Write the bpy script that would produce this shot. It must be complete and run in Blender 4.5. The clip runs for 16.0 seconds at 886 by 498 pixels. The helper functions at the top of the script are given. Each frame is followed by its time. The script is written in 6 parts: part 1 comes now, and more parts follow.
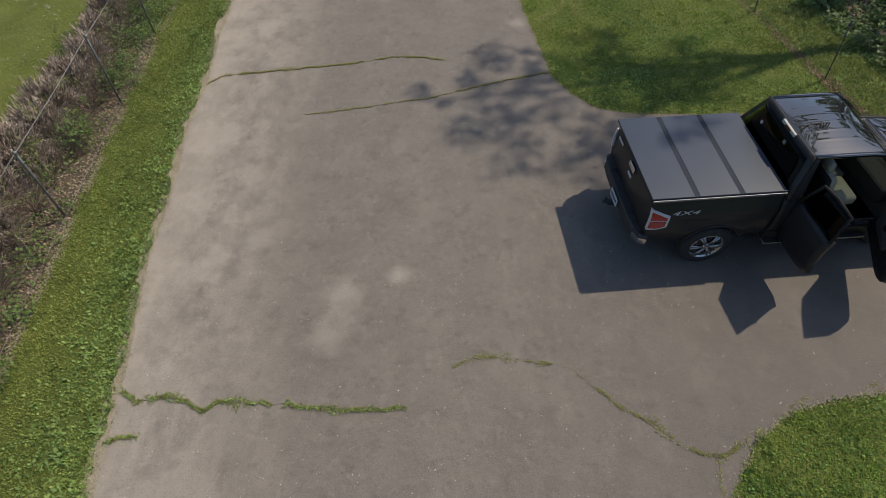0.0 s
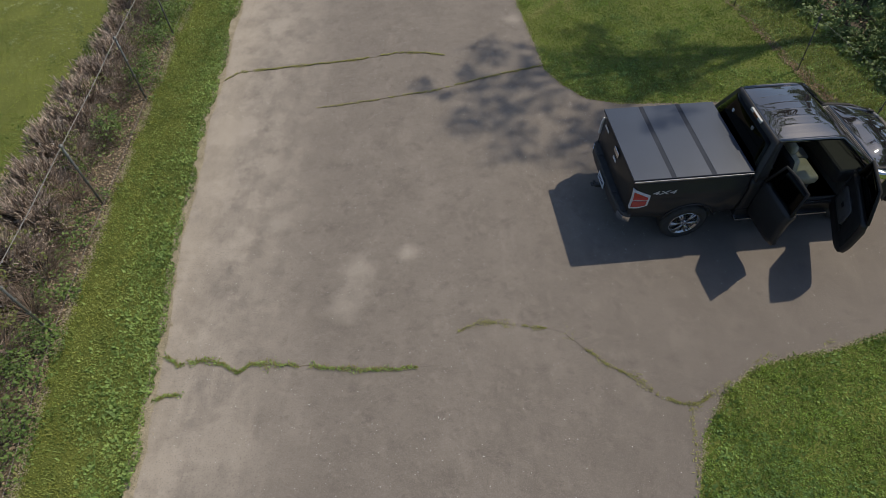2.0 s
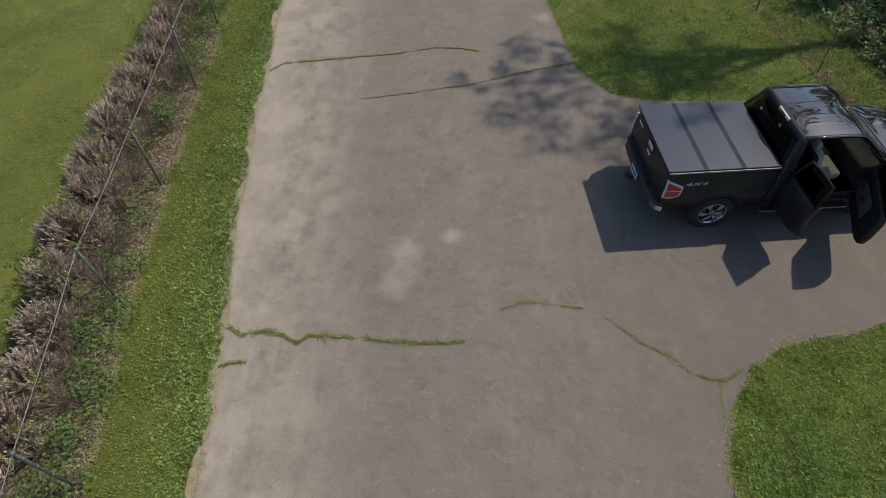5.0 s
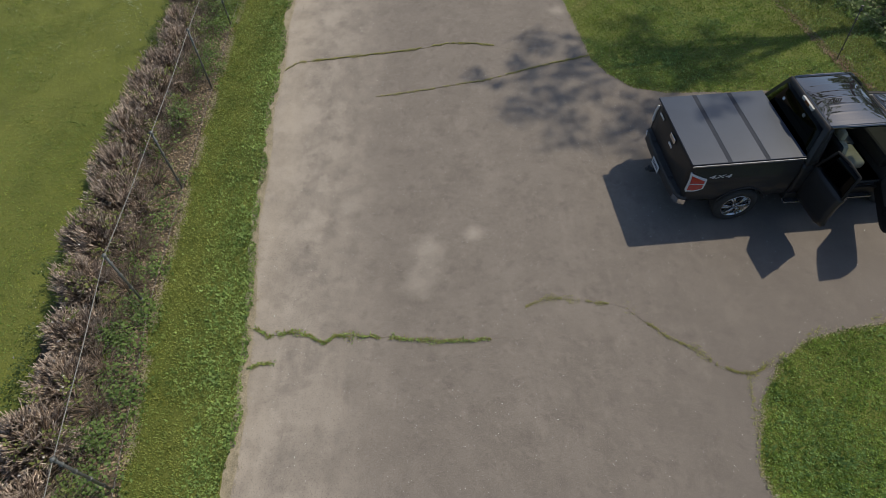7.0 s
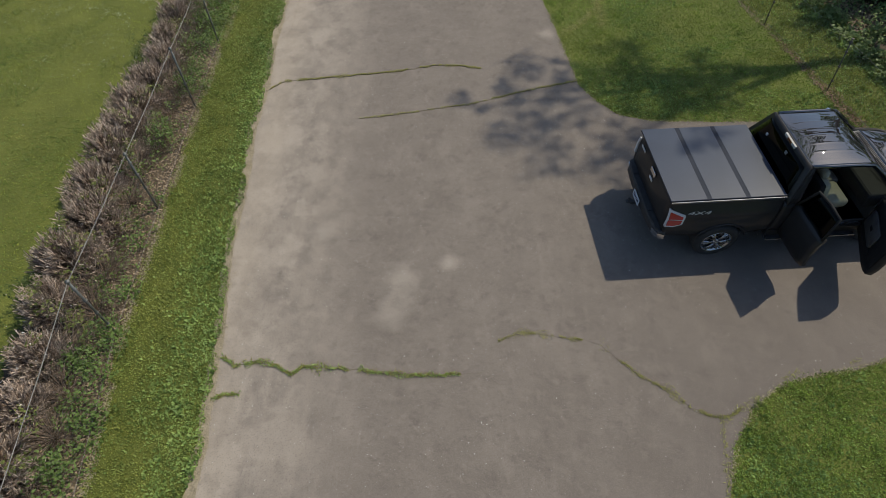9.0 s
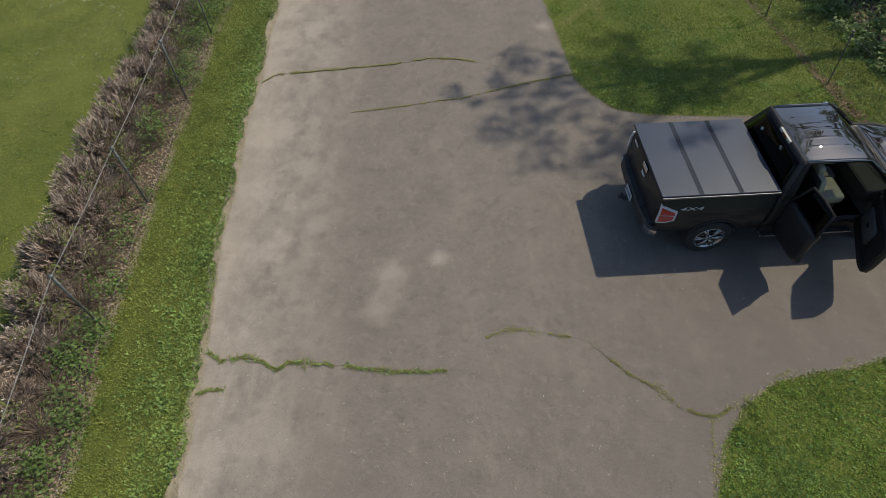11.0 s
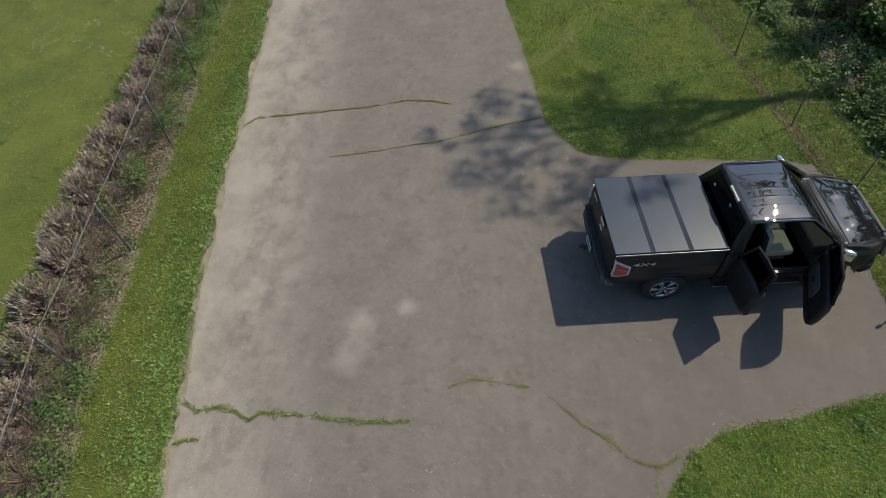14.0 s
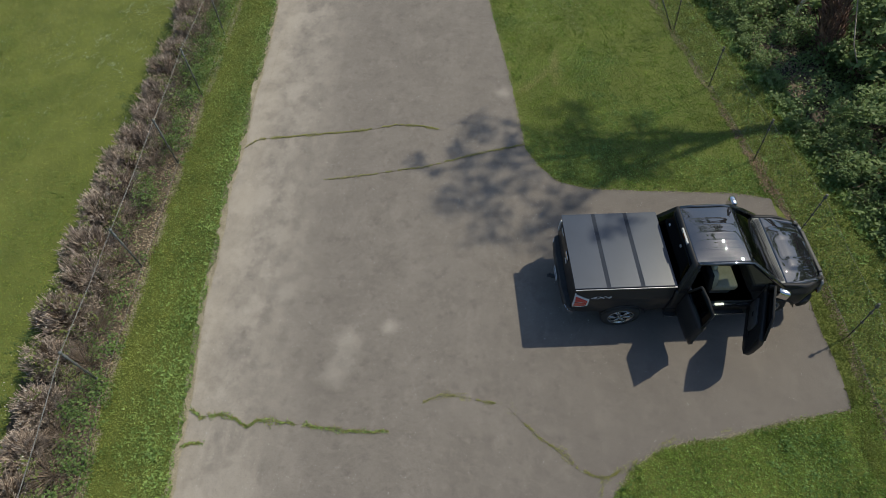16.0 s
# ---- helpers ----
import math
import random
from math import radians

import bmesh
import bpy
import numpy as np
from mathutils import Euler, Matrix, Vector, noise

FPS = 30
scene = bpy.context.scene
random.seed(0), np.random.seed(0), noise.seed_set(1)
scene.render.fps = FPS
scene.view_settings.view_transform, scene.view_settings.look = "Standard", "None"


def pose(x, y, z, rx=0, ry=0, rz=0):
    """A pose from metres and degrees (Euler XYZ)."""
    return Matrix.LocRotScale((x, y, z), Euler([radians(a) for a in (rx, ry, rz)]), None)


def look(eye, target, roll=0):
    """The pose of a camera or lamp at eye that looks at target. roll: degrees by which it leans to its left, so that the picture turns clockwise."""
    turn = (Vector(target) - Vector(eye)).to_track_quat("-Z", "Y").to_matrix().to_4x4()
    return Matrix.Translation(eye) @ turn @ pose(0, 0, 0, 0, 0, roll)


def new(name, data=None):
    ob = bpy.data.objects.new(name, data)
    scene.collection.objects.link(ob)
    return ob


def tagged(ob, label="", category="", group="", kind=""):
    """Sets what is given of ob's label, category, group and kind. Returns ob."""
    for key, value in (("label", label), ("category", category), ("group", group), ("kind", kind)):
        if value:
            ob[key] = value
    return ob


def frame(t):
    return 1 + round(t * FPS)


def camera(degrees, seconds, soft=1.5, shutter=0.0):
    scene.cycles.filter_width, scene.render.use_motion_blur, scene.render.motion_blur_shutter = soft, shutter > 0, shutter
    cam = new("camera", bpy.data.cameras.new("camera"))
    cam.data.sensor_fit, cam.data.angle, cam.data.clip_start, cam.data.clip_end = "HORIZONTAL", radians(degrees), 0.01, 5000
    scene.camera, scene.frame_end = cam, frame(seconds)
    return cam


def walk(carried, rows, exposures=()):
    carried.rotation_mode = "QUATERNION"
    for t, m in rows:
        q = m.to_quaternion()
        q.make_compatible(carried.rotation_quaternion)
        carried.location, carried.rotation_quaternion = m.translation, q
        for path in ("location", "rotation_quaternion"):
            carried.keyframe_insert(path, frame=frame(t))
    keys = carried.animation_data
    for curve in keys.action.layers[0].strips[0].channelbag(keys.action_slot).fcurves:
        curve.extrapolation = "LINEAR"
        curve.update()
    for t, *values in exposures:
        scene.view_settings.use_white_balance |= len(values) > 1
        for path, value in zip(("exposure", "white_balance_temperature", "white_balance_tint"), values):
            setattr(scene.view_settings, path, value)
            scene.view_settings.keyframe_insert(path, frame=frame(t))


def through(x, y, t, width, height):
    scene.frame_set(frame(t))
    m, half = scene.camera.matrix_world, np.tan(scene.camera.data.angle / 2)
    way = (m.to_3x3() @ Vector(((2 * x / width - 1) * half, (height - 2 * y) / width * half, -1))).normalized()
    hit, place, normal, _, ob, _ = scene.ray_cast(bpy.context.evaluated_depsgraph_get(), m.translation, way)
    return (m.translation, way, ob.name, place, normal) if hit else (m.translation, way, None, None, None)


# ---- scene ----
cam = camera(76.1, 16.0, soft=0.6)
PATH = [
    (0, (1.127, 0.055, 7.125), (1.039, 1.284, 5.549), 0.31),
    (0.5, (1.147, -0.143, 7.286), (1.061, 1.082, 5.708), -0.21),
    (1, (1.138, -0.353, 7.426), (1.042, 0.861, 5.840), -0.53),
    (1.5, (1.137, -0.547, 7.558), (1.040, 0.651, 5.959), -0.09),
    (2, (1.081, -0.692, 7.765), (1.000, 0.511, 6.169), -0.24),
    (2.5, (0.952, -0.886, 7.908), (0.861, 0.322, 6.316), 0.39),
    (3, (0.875, -1.027, 7.953), (0.774, 0.166, 6.351), 1.74),
    (3.5, (0.786, -1.151, 7.988), (0.686, 0.033, 6.379), 2.18),
    (4, (0.617, -1.213, 8.042), (0.533, -0.018, 6.441), 0.97),
    (6.3, (0.171, -1.351, 8.102), (0.104, -0.157, 6.498), 1.40),
    (6.5, (0.147, -1.315, 8.094), (0.074, -0.136, 6.480), 0.48),
    (7, (0.050, -1.251, 8.141), (-0.046, -0.077, 6.525), -0.80),
    (7.5, (0.253, -1.089, 8.191), (0.164, 0.112, 6.594), 2.27),
    (8, (0.349, -0.993, 8.226), (0.259, 0.201, 6.624), 1.94),
    (8.5, (0.432, -0.859, 8.278), (0.338, 0.334, 6.676), 0.84),
    (11, (0.787, -0.688, 8.203), (0.661, 0.484, 6.587), -0.38),
    (11.5, (0.951, -0.536, 8.298), (0.820, 0.635, 6.681), -0.06),
    (12, (1.070, -0.432, 8.354), (0.940, 0.737, 6.737), -0.75),
    (12.5, (1.223, -0.348, 8.381), (1.075, 0.818, 6.762), -1.17),
    (13, (1.314, -0.280, 8.387), (1.173, 0.889, 6.770), -1.28),
    (13.5, (1.410, -0.151, 8.684), (1.261, 1.008, 7.061), -1.04),
    (14, (1.402, -0.076, 9.176), (1.265, 1.079, 7.549), -0.99),
    (14.5, (1.505, 0.068, 9.613), (1.366, 1.202, 7.971), -1.05),
    (15, (1.476, 0.145, 10.038), (1.318, 1.266, 8.389), -1.99),
    (15.5, (1.590, 0.184, 10.468), (1.427, 1.290, 8.810), -1.95),
    (16, (1.834, 0.169, 10.683), (1.695, 1.254, 9.009), -0.06),
]
EXPOSURES = ((0.0, 0.0, 6750, 10), (12.0, 0.0, 6750, 8), (13.4, 0.0, 6600, 7), (14.2, 0.08, 6550, 5), (15.0, 0.0, 6500, 4), (16.0, 0.05, 6500, 4))
walk(cam, [(t, look(eye, target, roll)) for t, eye, target, roll in PATH], EXPOSURES)

# ---- daylight ----
SUN_WAY = Vector((0.80, 0.68, 1.40)).normalized()
world = bpy.data.worlds.new("sky")
scene.world = world
world.use_nodes = True
sky = world.node_tree.nodes.new("ShaderNodeTexSky")
sky.sky_type, sky.sun_disc = "NISHITA", False
sky.sun_elevation = math.asin(SUN_WAY.z)
sky.sun_rotation = math.atan2(SUN_WAY.x, SUN_WAY.y)
sky.dust_density, sky.ozone_density = 0.9, 2.5
back = world.node_tree.nodes["Background"]
back.inputs["Strength"].default_value = 0.125
world.node_tree.links.new(sky.outputs["Color"], back.inputs["Color"])
sun = new("sun", bpy.data.lights.new("sun", "SUN"))
sun.data.energy, sun.data.angle, sun.data.color = 3.35, radians(0.8), (1.0, 0.905, 0.755)
sun.matrix_world = look(SUN_WAY * 30, (0, 0, 0))

# ---- materials ----
def material(name, dark, light, scale=6.0, fine=60.0, rough=0.7, metal=0.0, bump=0.15, depth=0.01, spread=0.0, each="", coat=0.0, spec=0.5, coat_ior=1.5):
    """Two-scale noise between two colours, with bump; each: 'Object' or 'Island' varies the brightness piece by piece."""
    m = bpy.data.materials.new(name)
    m.use_nodes = True
    nt = m.node_tree
    n, link, b = nt.nodes, nt.links.new, nt.nodes["Principled BSDF"]
    at = n.new("ShaderNodeTexCoord").outputs["Object"]
    big, small = n.new("ShaderNodeTexNoise"), n.new("ShaderNodeTexNoise")
    big.inputs["Scale"].default_value, small.inputs["Scale"].default_value = scale, fine
    big.inputs["Detail"].default_value = small.inputs["Detail"].default_value = 4
    link(at, big.inputs["Vector"]), link(at, small.inputs["Vector"])
    add = n.new("ShaderNodeMath")
    add.operation = "MULTIPLY_ADD"
    add.inputs[1].default_value = 0.5
    link(small.outputs["Fac"], add.inputs[0])
    half = n.new("ShaderNodeMath")
    half.operation = "MULTIPLY"
    half.inputs[1].default_value = 0.5
    link(big.outputs["Fac"], half.inputs[0]), link(half.outputs[0], add.inputs[2])
    ramp = n.new("ShaderNodeValToRGB")
    ramp.color_ramp.elements[0].position, ramp.color_ramp.elements[1].position = 0.36, 0.64
    ramp.color_ramp.elements[0].color, ramp.color_ramp.elements[1].color = (*dark, 1), (*light, 1)
    link(add.outputs[0], ramp.inputs["Fac"])
    colour = ramp.outputs["Color"]
    if each:
        source = n.new("ShaderNodeObjectInfo") if each == "Object" else n.new("ShaderNodeNewGeometry")
        rnd = source.outputs["Random" if each == "Object" else "Random Per Island"]
        span = n.new("ShaderNodeMapRange")
        span.inputs["To Min"].default_value, span.inputs["To Max"].default_value = 1 - spread, 1 + spread
        link(rnd, span.inputs["Value"])
        mul = n.new("ShaderNodeVectorMath")
        mul.operation = "SCALE"
        link(colour, mul.inputs[0]), link(span.outputs["Result"], mul.inputs["Scale"])
        colour = mul.outputs["Vector"]
    link(colour, b.inputs["Base Color"])
    b.inputs["Roughness"].default_value, b.inputs["Metallic"].default_value = rough, metal
    b.inputs["Coat Weight"].default_value = coat
    b.inputs["Coat Roughness"].default_value = 0.015
    b.inputs["Coat IOR"].default_value = coat_ior
    b.inputs["Specular IOR Level"].default_value = spec
    if bump:
        bp = n.new("ShaderNodeBump")
        bp.inputs["Strength"].default_value, bp.inputs["Distance"].default_value = bump, depth
        link(add.outputs[0], bp.inputs["Height"]), link(bp.outputs["Normal"], b.inputs["Normal"])
    return m


def leaf_material(name, dark, light, rough=0.55, through=0.35, straw=0.0, tufty=0.30, each=0.42, drift=0.38):
    """Leaves and blades: colour varies from piece to piece and in wide patches; some light passes through."""
    m = bpy.data.materials.new(name)
    m.use_nodes = True
    nt = m.node_tree
    n, link, b = nt.nodes, nt.links.new, nt.nodes["Principled BSDF"]
    geo = n.new("ShaderNodeNewGeometry")
    wide = n.new("ShaderNodeTexNoise")
    wide.inputs["Scale"].default_value, wide.inputs["Detail"].default_value = 0.9, 5
    link(geo.outputs["Position"], wide.inputs["Vector"])
    mix = n.new("ShaderNodeMath")
    mix.operation = "MULTIPLY_ADD"
    mix.inputs[1].default_value = each
    link(geo.outputs["Random Per Island"], mix.inputs[0])
    scaled = n.new("ShaderNodeMapRange")
    scaled.inputs["From Min"].default_value, scaled.inputs["From Max"].default_value = 0.3, 0.7
    scaled.inputs["To Max"].default_value = drift
    link(wide.outputs["Fac"], scaled.inputs["Value"])
    # tufts a hand or two across
    tufts, tuft = n.new("ShaderNodeTexNoise"), n.new("ShaderNodeMapRange")
    tufts.inputs["Scale"].default_value, tufts.inputs["Detail"].default_value, tufts.inputs["Roughness"].default_value = 11.0, 4, 0.68
    link(geo.outputs["Position"], tufts.inputs["Vector"])
    for k, v in zip(("From Min", "From Max", "To Min", "To Max"), (0.36, 0.64, 0.12 - tufty / 2, 0.12 + tufty / 2)):
        tuft.inputs[k].default_value = v
    link(tufts.outputs["Fac"], tuft.inputs["Value"])
    both = n.new("ShaderNodeMath")
    link(scaled.outputs["Result"], both.inputs[0]), link(tuft.outputs["Result"], both.inputs[1])
    link(both.outputs[0], mix.inputs[2])
    ramp = n.new("ShaderNodeValToRGB")
    ramp.color_ramp.elements[0].color, ramp.color_ramp.elements[1].color = (*dark, 1), (*light, 1)
    link(mix.outputs[0], ramp.inputs["Fac"])
    colour = ramp.outputs["Color"]
    if straw:
        # dry patches a metre or two wide
        dry, mask, tint = n.new("ShaderNodeTexNoise"), n.new("ShaderNodeMapRange"), n.new("ShaderNodeMix")
        dry.inputs["Scale"].default_value, dry.inputs["Detail"].default_value = 0.45, 6
        link(geo.outputs["Position"], dry.inputs["Vector"])
        for k, v in zip(("From Min", "From Max", "To Min", "To Max"), (0.47, 0.68, 0.0, straw)):
            mask.inputs[k].default_value = v
        link(dry.outputs["Fac"], mask.inputs["Value"])
        tint.data_type = "RGBA"
        link(mask.outputs["Result"], tint.inputs["Factor"])
        link(colour, tint.inputs[6])
        tint.inputs[7].default_value = (0.36, 0.32, 0.10, 1)
        colour = tint.outputs[2]
    link(colour, b.inputs["Base Color"])
    b.inputs["Roughness"].default_value = rough
    b.inputs["Specular IOR Level"].default_value = 0.3
    trans = n.new("ShaderNodeBsdfTranslucent")
    link(colour, trans.inputs["Color"])
    shader = n.new("ShaderNodeMixShader")
    shader.inputs["Fac"].default_value = through
    link(b.outputs[0], shader.inputs[1]), link(trans.outputs[0], shader.inputs[2])
    link(shader.outputs[0], n["Material Output"].inputs["Surface"])
    return m


def asphalt_material():
    """Old asphalt: grey binder with pale and dark grit, wide stains, and sandy dust spread along the drive's fence-side edge."""
    m = bpy.data.materials.new("old asphalt")
    m.use_nodes = True
    nt = m.node_tree
    n, link, b = nt.nodes, nt.links.new, nt.nodes["Principled BSDF"]
    at = n.new("ShaderNodeTexCoord").outputs["Object"]

    def noise_at(scale, detail=5, rough=0.55, stretch=None):
        tex = n.new("ShaderNodeTexNoise")
        tex.inputs["Scale"].default_value, tex.inputs["Detail"].default_value = scale, detail
        tex.inputs["Roughness"].default_value = rough
        source = at
        if stretch:
            mp = n.new("ShaderNodeMapping")
            mp.inputs["Scale"].default_value = stretch
            link(at, mp.inputs["Vector"])
            source = mp.outputs["Vector"]
        link(source, tex.inputs["Vector"])
        return tex.outputs["Fac"]

    def remap(value, a, z, lo=0.0, hi=1.0):
        r = n.new("ShaderNodeMapRange")
        r.interpolation_type = "SMOOTHSTEP"
        for k, v in zip(("From Min", "From Max", "To Min", "To Max"), (a, z, lo, hi)):
            r.inputs[k].default_value = v
        link(value, r.inputs["Value"])
        return r.outputs["Result"]

    def blend(fac, c1, c2):
        x = n.new("ShaderNodeMix")
        x.data_type = "RGBA"
        link(fac, x.inputs["Factor"])
        for k, c in (("A", c1), ("B", c2)):
            sock = [s for s in x.inputs if s.name == k and s.type == "RGBA"][0]
            if isinstance(c, tuple):
                sock.default_value = (*c, 1)
            else:
                link(c, sock)
        return [s for s in x.outputs if s.type == "RGBA"][0]

    def times(a, c):
        x = n.new("ShaderNodeMath")
        x.operation = "MULTIPLY"
        link(a, x.inputs[0])
        if isinstance(c, float):
            x.inputs[1].default_value = c
        else:
            link(c, x.inputs[1])
        return x.outputs[0]

    base = blend(remap(noise_at(1.3), 0.30, 0.70), (0.160, 0.139, 0.118), (0.192, 0.168, 0.143))
    base = blend(times(remap(noise_at(0.55, 7, 0.62, (1.0, 0.40, 1.0)), 0.50, 0.70), 0.42), base, (0.240, 0.210, 0.178))
    base = blend(times(remap(noise_at(1.9, 7, 0.66, (1.0, 0.45, 1.0)), 0.52, 0.70), 0.52), base, (0.255, 0.224, 0.190))
    base = blend(times(remap(noise_at(3.2, 6, 0.65), 0.52, 0.66), 0.52), base, (0.122, 0.104, 0.090))
    base = blend(times(remap(noise_at(4.6, 6, 0.65), 0.53, 0.63), 0.42), base, (0.232, 0.203, 0.172))
    base = blend(times(remap(noise_at(9.5, 6, 0.70), 0.52, 0.68), 0.40), base, (0.108, 0.092, 0.081))
    base = blend(times(remap(noise_at(13.0, 8, 0.78), 0.50, 0.66), 0.36), base, (0.262, 0.230, 0.200))
    base = blend(times(remap(noise_at(21.0, 8, 0.80), 0.52, 0.68), 0.36), base, (0.094, 0.080, 0.070))
    # the asphalt grows gradually darker towards the parking bay
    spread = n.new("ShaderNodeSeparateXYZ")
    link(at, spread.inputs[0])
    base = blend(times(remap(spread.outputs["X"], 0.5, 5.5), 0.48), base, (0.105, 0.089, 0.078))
    # sandy dust: dense by the fence-side edge, thinning across the first two metres
    sep = n.new("ShaderNodeSeparateXYZ")
    link(at, sep.inputs[0])
    edge = n.new("ShaderNodeMath")
    edge.operation = "MULTIPLY_ADD"
    edge.inputs[1].default_value = 0.125
    link(sep.outputs["Y"], edge.inputs[0]), link(sep.outputs["X"], edge.inputs[2])
    near = remap(edge.outputs[0], -3.25, -0.3, 1.0, 0.0)
    sand = times(near, remap(noise_at(2.3, 8, 0.70, (1.0, 0.6, 1.0)), 0.26, 0.66))
    base = blend(times(sand, 0.80), base, (0.375, 0.330, 0.272))
    # sharper pale drifts of silt inside the dusty band
    drift = times(remap(edge.outputs[0], -2.6, -0.6, 1.0, 0.0), remap(noise_at(1.15, 6, 0.62, (1.0, 0.90, 1.0)), 0.45, 0.60))
    base = blend(times(drift, 0.54), base, (0.405, 0.355, 0.295))
    bare = times(remap(edge.outputs[0], -2.5, -0.4, 1.0, 0.0), remap(noise_at(1.7, 5, 0.6), 0.54, 0.63))
    base = blend(times(bare, 0.36), base, (0.170, 0.148, 0.126))
    rim = times(remap(edge.outputs[0], -3.05, -2.35, 1.0, 0.0), remap(noise_at(2.2, 6, 0.6), 0.25, 0.50))
    base = blend(times(rim, 0.42), base, (0.39, 0.335, 0.262))
    # old pale spills with soft ragged outlines
    for cx, cy, rad, amount in ((0.10, 5.05, 0.27, 0.95), (-0.70, 4.66, 0.46, 0.70), (-0.80, 3.90, 0.38, 0.55), (-0.60, 4.25, 0.40, 0.38), (-2.25, 5.55, 0.36, 0.45), (1.95, 12.4, 0.34, 0.65)):
        shift = n.new("ShaderNodeVectorMath")
        shift.operation = "SUBTRACT"
        shift.inputs[1].default_value = (cx, cy, 0)
        link(at, shift.inputs[0])
        dist = n.new("ShaderNodeVectorMath")
        dist.operation = "LENGTH"
        link(shift.outputs["Vector"], dist.inputs[0])
        ragged = n.new("ShaderNodeMath")
        ragged.operation = "MULTIPLY_ADD"
        ragged.inputs[1].default_value = 0.9 * rad
        link(noise_at(4.0, 4), ragged.inputs[0]), link(dist.outputs["Value"], ragged.inputs[2])
        base = blend(times(remap(ragged.outputs[0], 0.45 * rad, 1.45 * rad, 1.0, 0.0), amount), base, (0.33, 0.295, 0.250))
    base = blend(times(remap(noise_at(62.0, 3, 0.6), 0.51, 0.64), 0.36), base, (0.30, 0.275, 0.250))
    base = blend(times(remap(noise_at(44.0, 3, 0.65), 0.53, 0.66), 0.38), base, (0.085, 0.074, 0.066))
    base = blend(times(remap(noise_at(130.0, 2), 0.62, 0.72), 0.3), base, (0.42, 0.40, 0.37))
    vor = n.new("ShaderNodeTexVoronoi")
    vor.inputs["Scale"].default_value = 9.0
    link(at, vor.inputs["Vector"])
    fleck = remap(vor.outputs["Distance"], 0.045, 0.075, 1.0, 0.0)
    base = blend(times(fleck, remap(noise_at(2.3, 2), 0.50, 0.62)), base, (0.55, 0.53, 0.50))
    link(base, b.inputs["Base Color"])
    b.inputs["Roughness"].default_value = 0.85
    b.inputs["Specular IOR Level"].default_value = 0.35
    bp = n.new("ShaderNodeBump")
    bp.inputs["Strength"].default_value, bp.inputs["Distance"].default_value = 0.45, 0.006
    link(noise_at(40.0, 6, 0.75), bp.inputs["Height"]), link(bp.outputs["Normal"], b.inputs["Normal"])
    return m


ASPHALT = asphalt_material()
SOIL = material("lawn soil and thatch", (0.082, 0.102, 0.016), (0.145, 0.165, 0.030), 1.2, 30, 0.9, bump=0.6, depth=0.03)
LITTER = material("dry leaf litter and soil", (0.050, 0.038, 0.025), (0.160, 0.122, 0.078), 3, 45, 0.95, bump=0.8, depth=0.03)
DIRT = material("crack dirt", (0.115, 0.100, 0.072), (0.185, 0.165, 0.120), 8, 70, 0.95, bump=0.5)
GRASS = leaf_material("lawn grass", (0.100, 0.148, 0.034), (0.330, 0.422, 0.114), straw=0.30, tufty=0.78, each=0.30, drift=0.52)
LAWN = leaf_material("mown lawn grass", (0.094, 0.160, 0.024), (0.350, 0.485, 0.106), straw=0.28, tufty=0.85, each=0.26, drift=0.66)
FIELDCLOVER = leaf_material("field clover", (0.075, 0.125, 0.026), (0.235, 0.335, 0.082), tufty=0.40)
OLIVE = leaf_material("olive mown grass", (0.150, 0.175, 0.032), (0.40, 0.43, 0.110), tufty=0.34)
CLOVER = leaf_material("broad verge weeds", (0.100, 0.175, 0.046), (0.375, 0.515, 0.155), tufty=0.75, each=0.46)
FIELD = leaf_material("mown field grass", (0.108, 0.148, 0.022), (0.360, 0.415, 0.076), straw=0.55, tufty=0.80, each=0.22, drift=0.66)
DRYGRASS = leaf_material("yellowing crack grass", (0.17, 0.17, 0.045), (0.36, 0.335, 0.12))
WOODLEAF = leaf_material("woodland leaves", (0.095, 0.15, 0.05), (0.28, 0.37, 0.14))
# Shrub shading is put into colour: dark inner stems, pale highlighted tips (TIPS).
DARKTWIG = material("dark brown dead stems, inner shade included", (0.110, 0.080, 0.060), (0.38, 0.285, 0.215), 2.5, 60, 0.9, bump=0.3, spread=0.5, each="Island")
CORE = material("dark crack soil", (0.075, 0.066, 0.036), (0.135, 0.120, 0.066), 8, 70, 0.95, bump=0.5)
TIPS = material("pale dead wood, highlights in the colour", (0.31, 0.245, 0.200), (0.76, 0.635, 0.530), 2.5, 60, 0.9, bump=0.3, spread=0.5, each="Island")
BARK = material("rough bark", (0.11, 0.066, 0.048), (0.38, 0.235, 0.175), 4, 30, 0.95, bump=0.8, depth=0.03)
BROWNSOIL = material("bare brown soil", (0.085, 0.066, 0.042), (0.19, 0.15, 0.10), 3, 45, 0.95, bump=0.8, depth=0.03)
SAND = material("sandy soil and dead thatch", (0.21, 0.18, 0.115), (0.40, 0.345, 0.25), 5, 60, 0.95, bump=0.6, depth=0.02)
SHADYSOIL = material("dark soil, shade under shrubs included", (0.040, 0.034, 0.024), (0.120, 0.098, 0.068), 3, 45, 0.95, bump=0.8, depth=0.03)
VINE = material("reddish dead creeper bark", (0.10, 0.058, 0.044), (0.30, 0.18, 0.14), 4, 40, 0.95, bump=0.5, spread=0.4, each="Island")
GALV = material("weathered galvanised steel", (0.14, 0.15, 0.145), (0.25, 0.255, 0.245), 8, 80, 0.5, metal=0.7, bump=0.1)
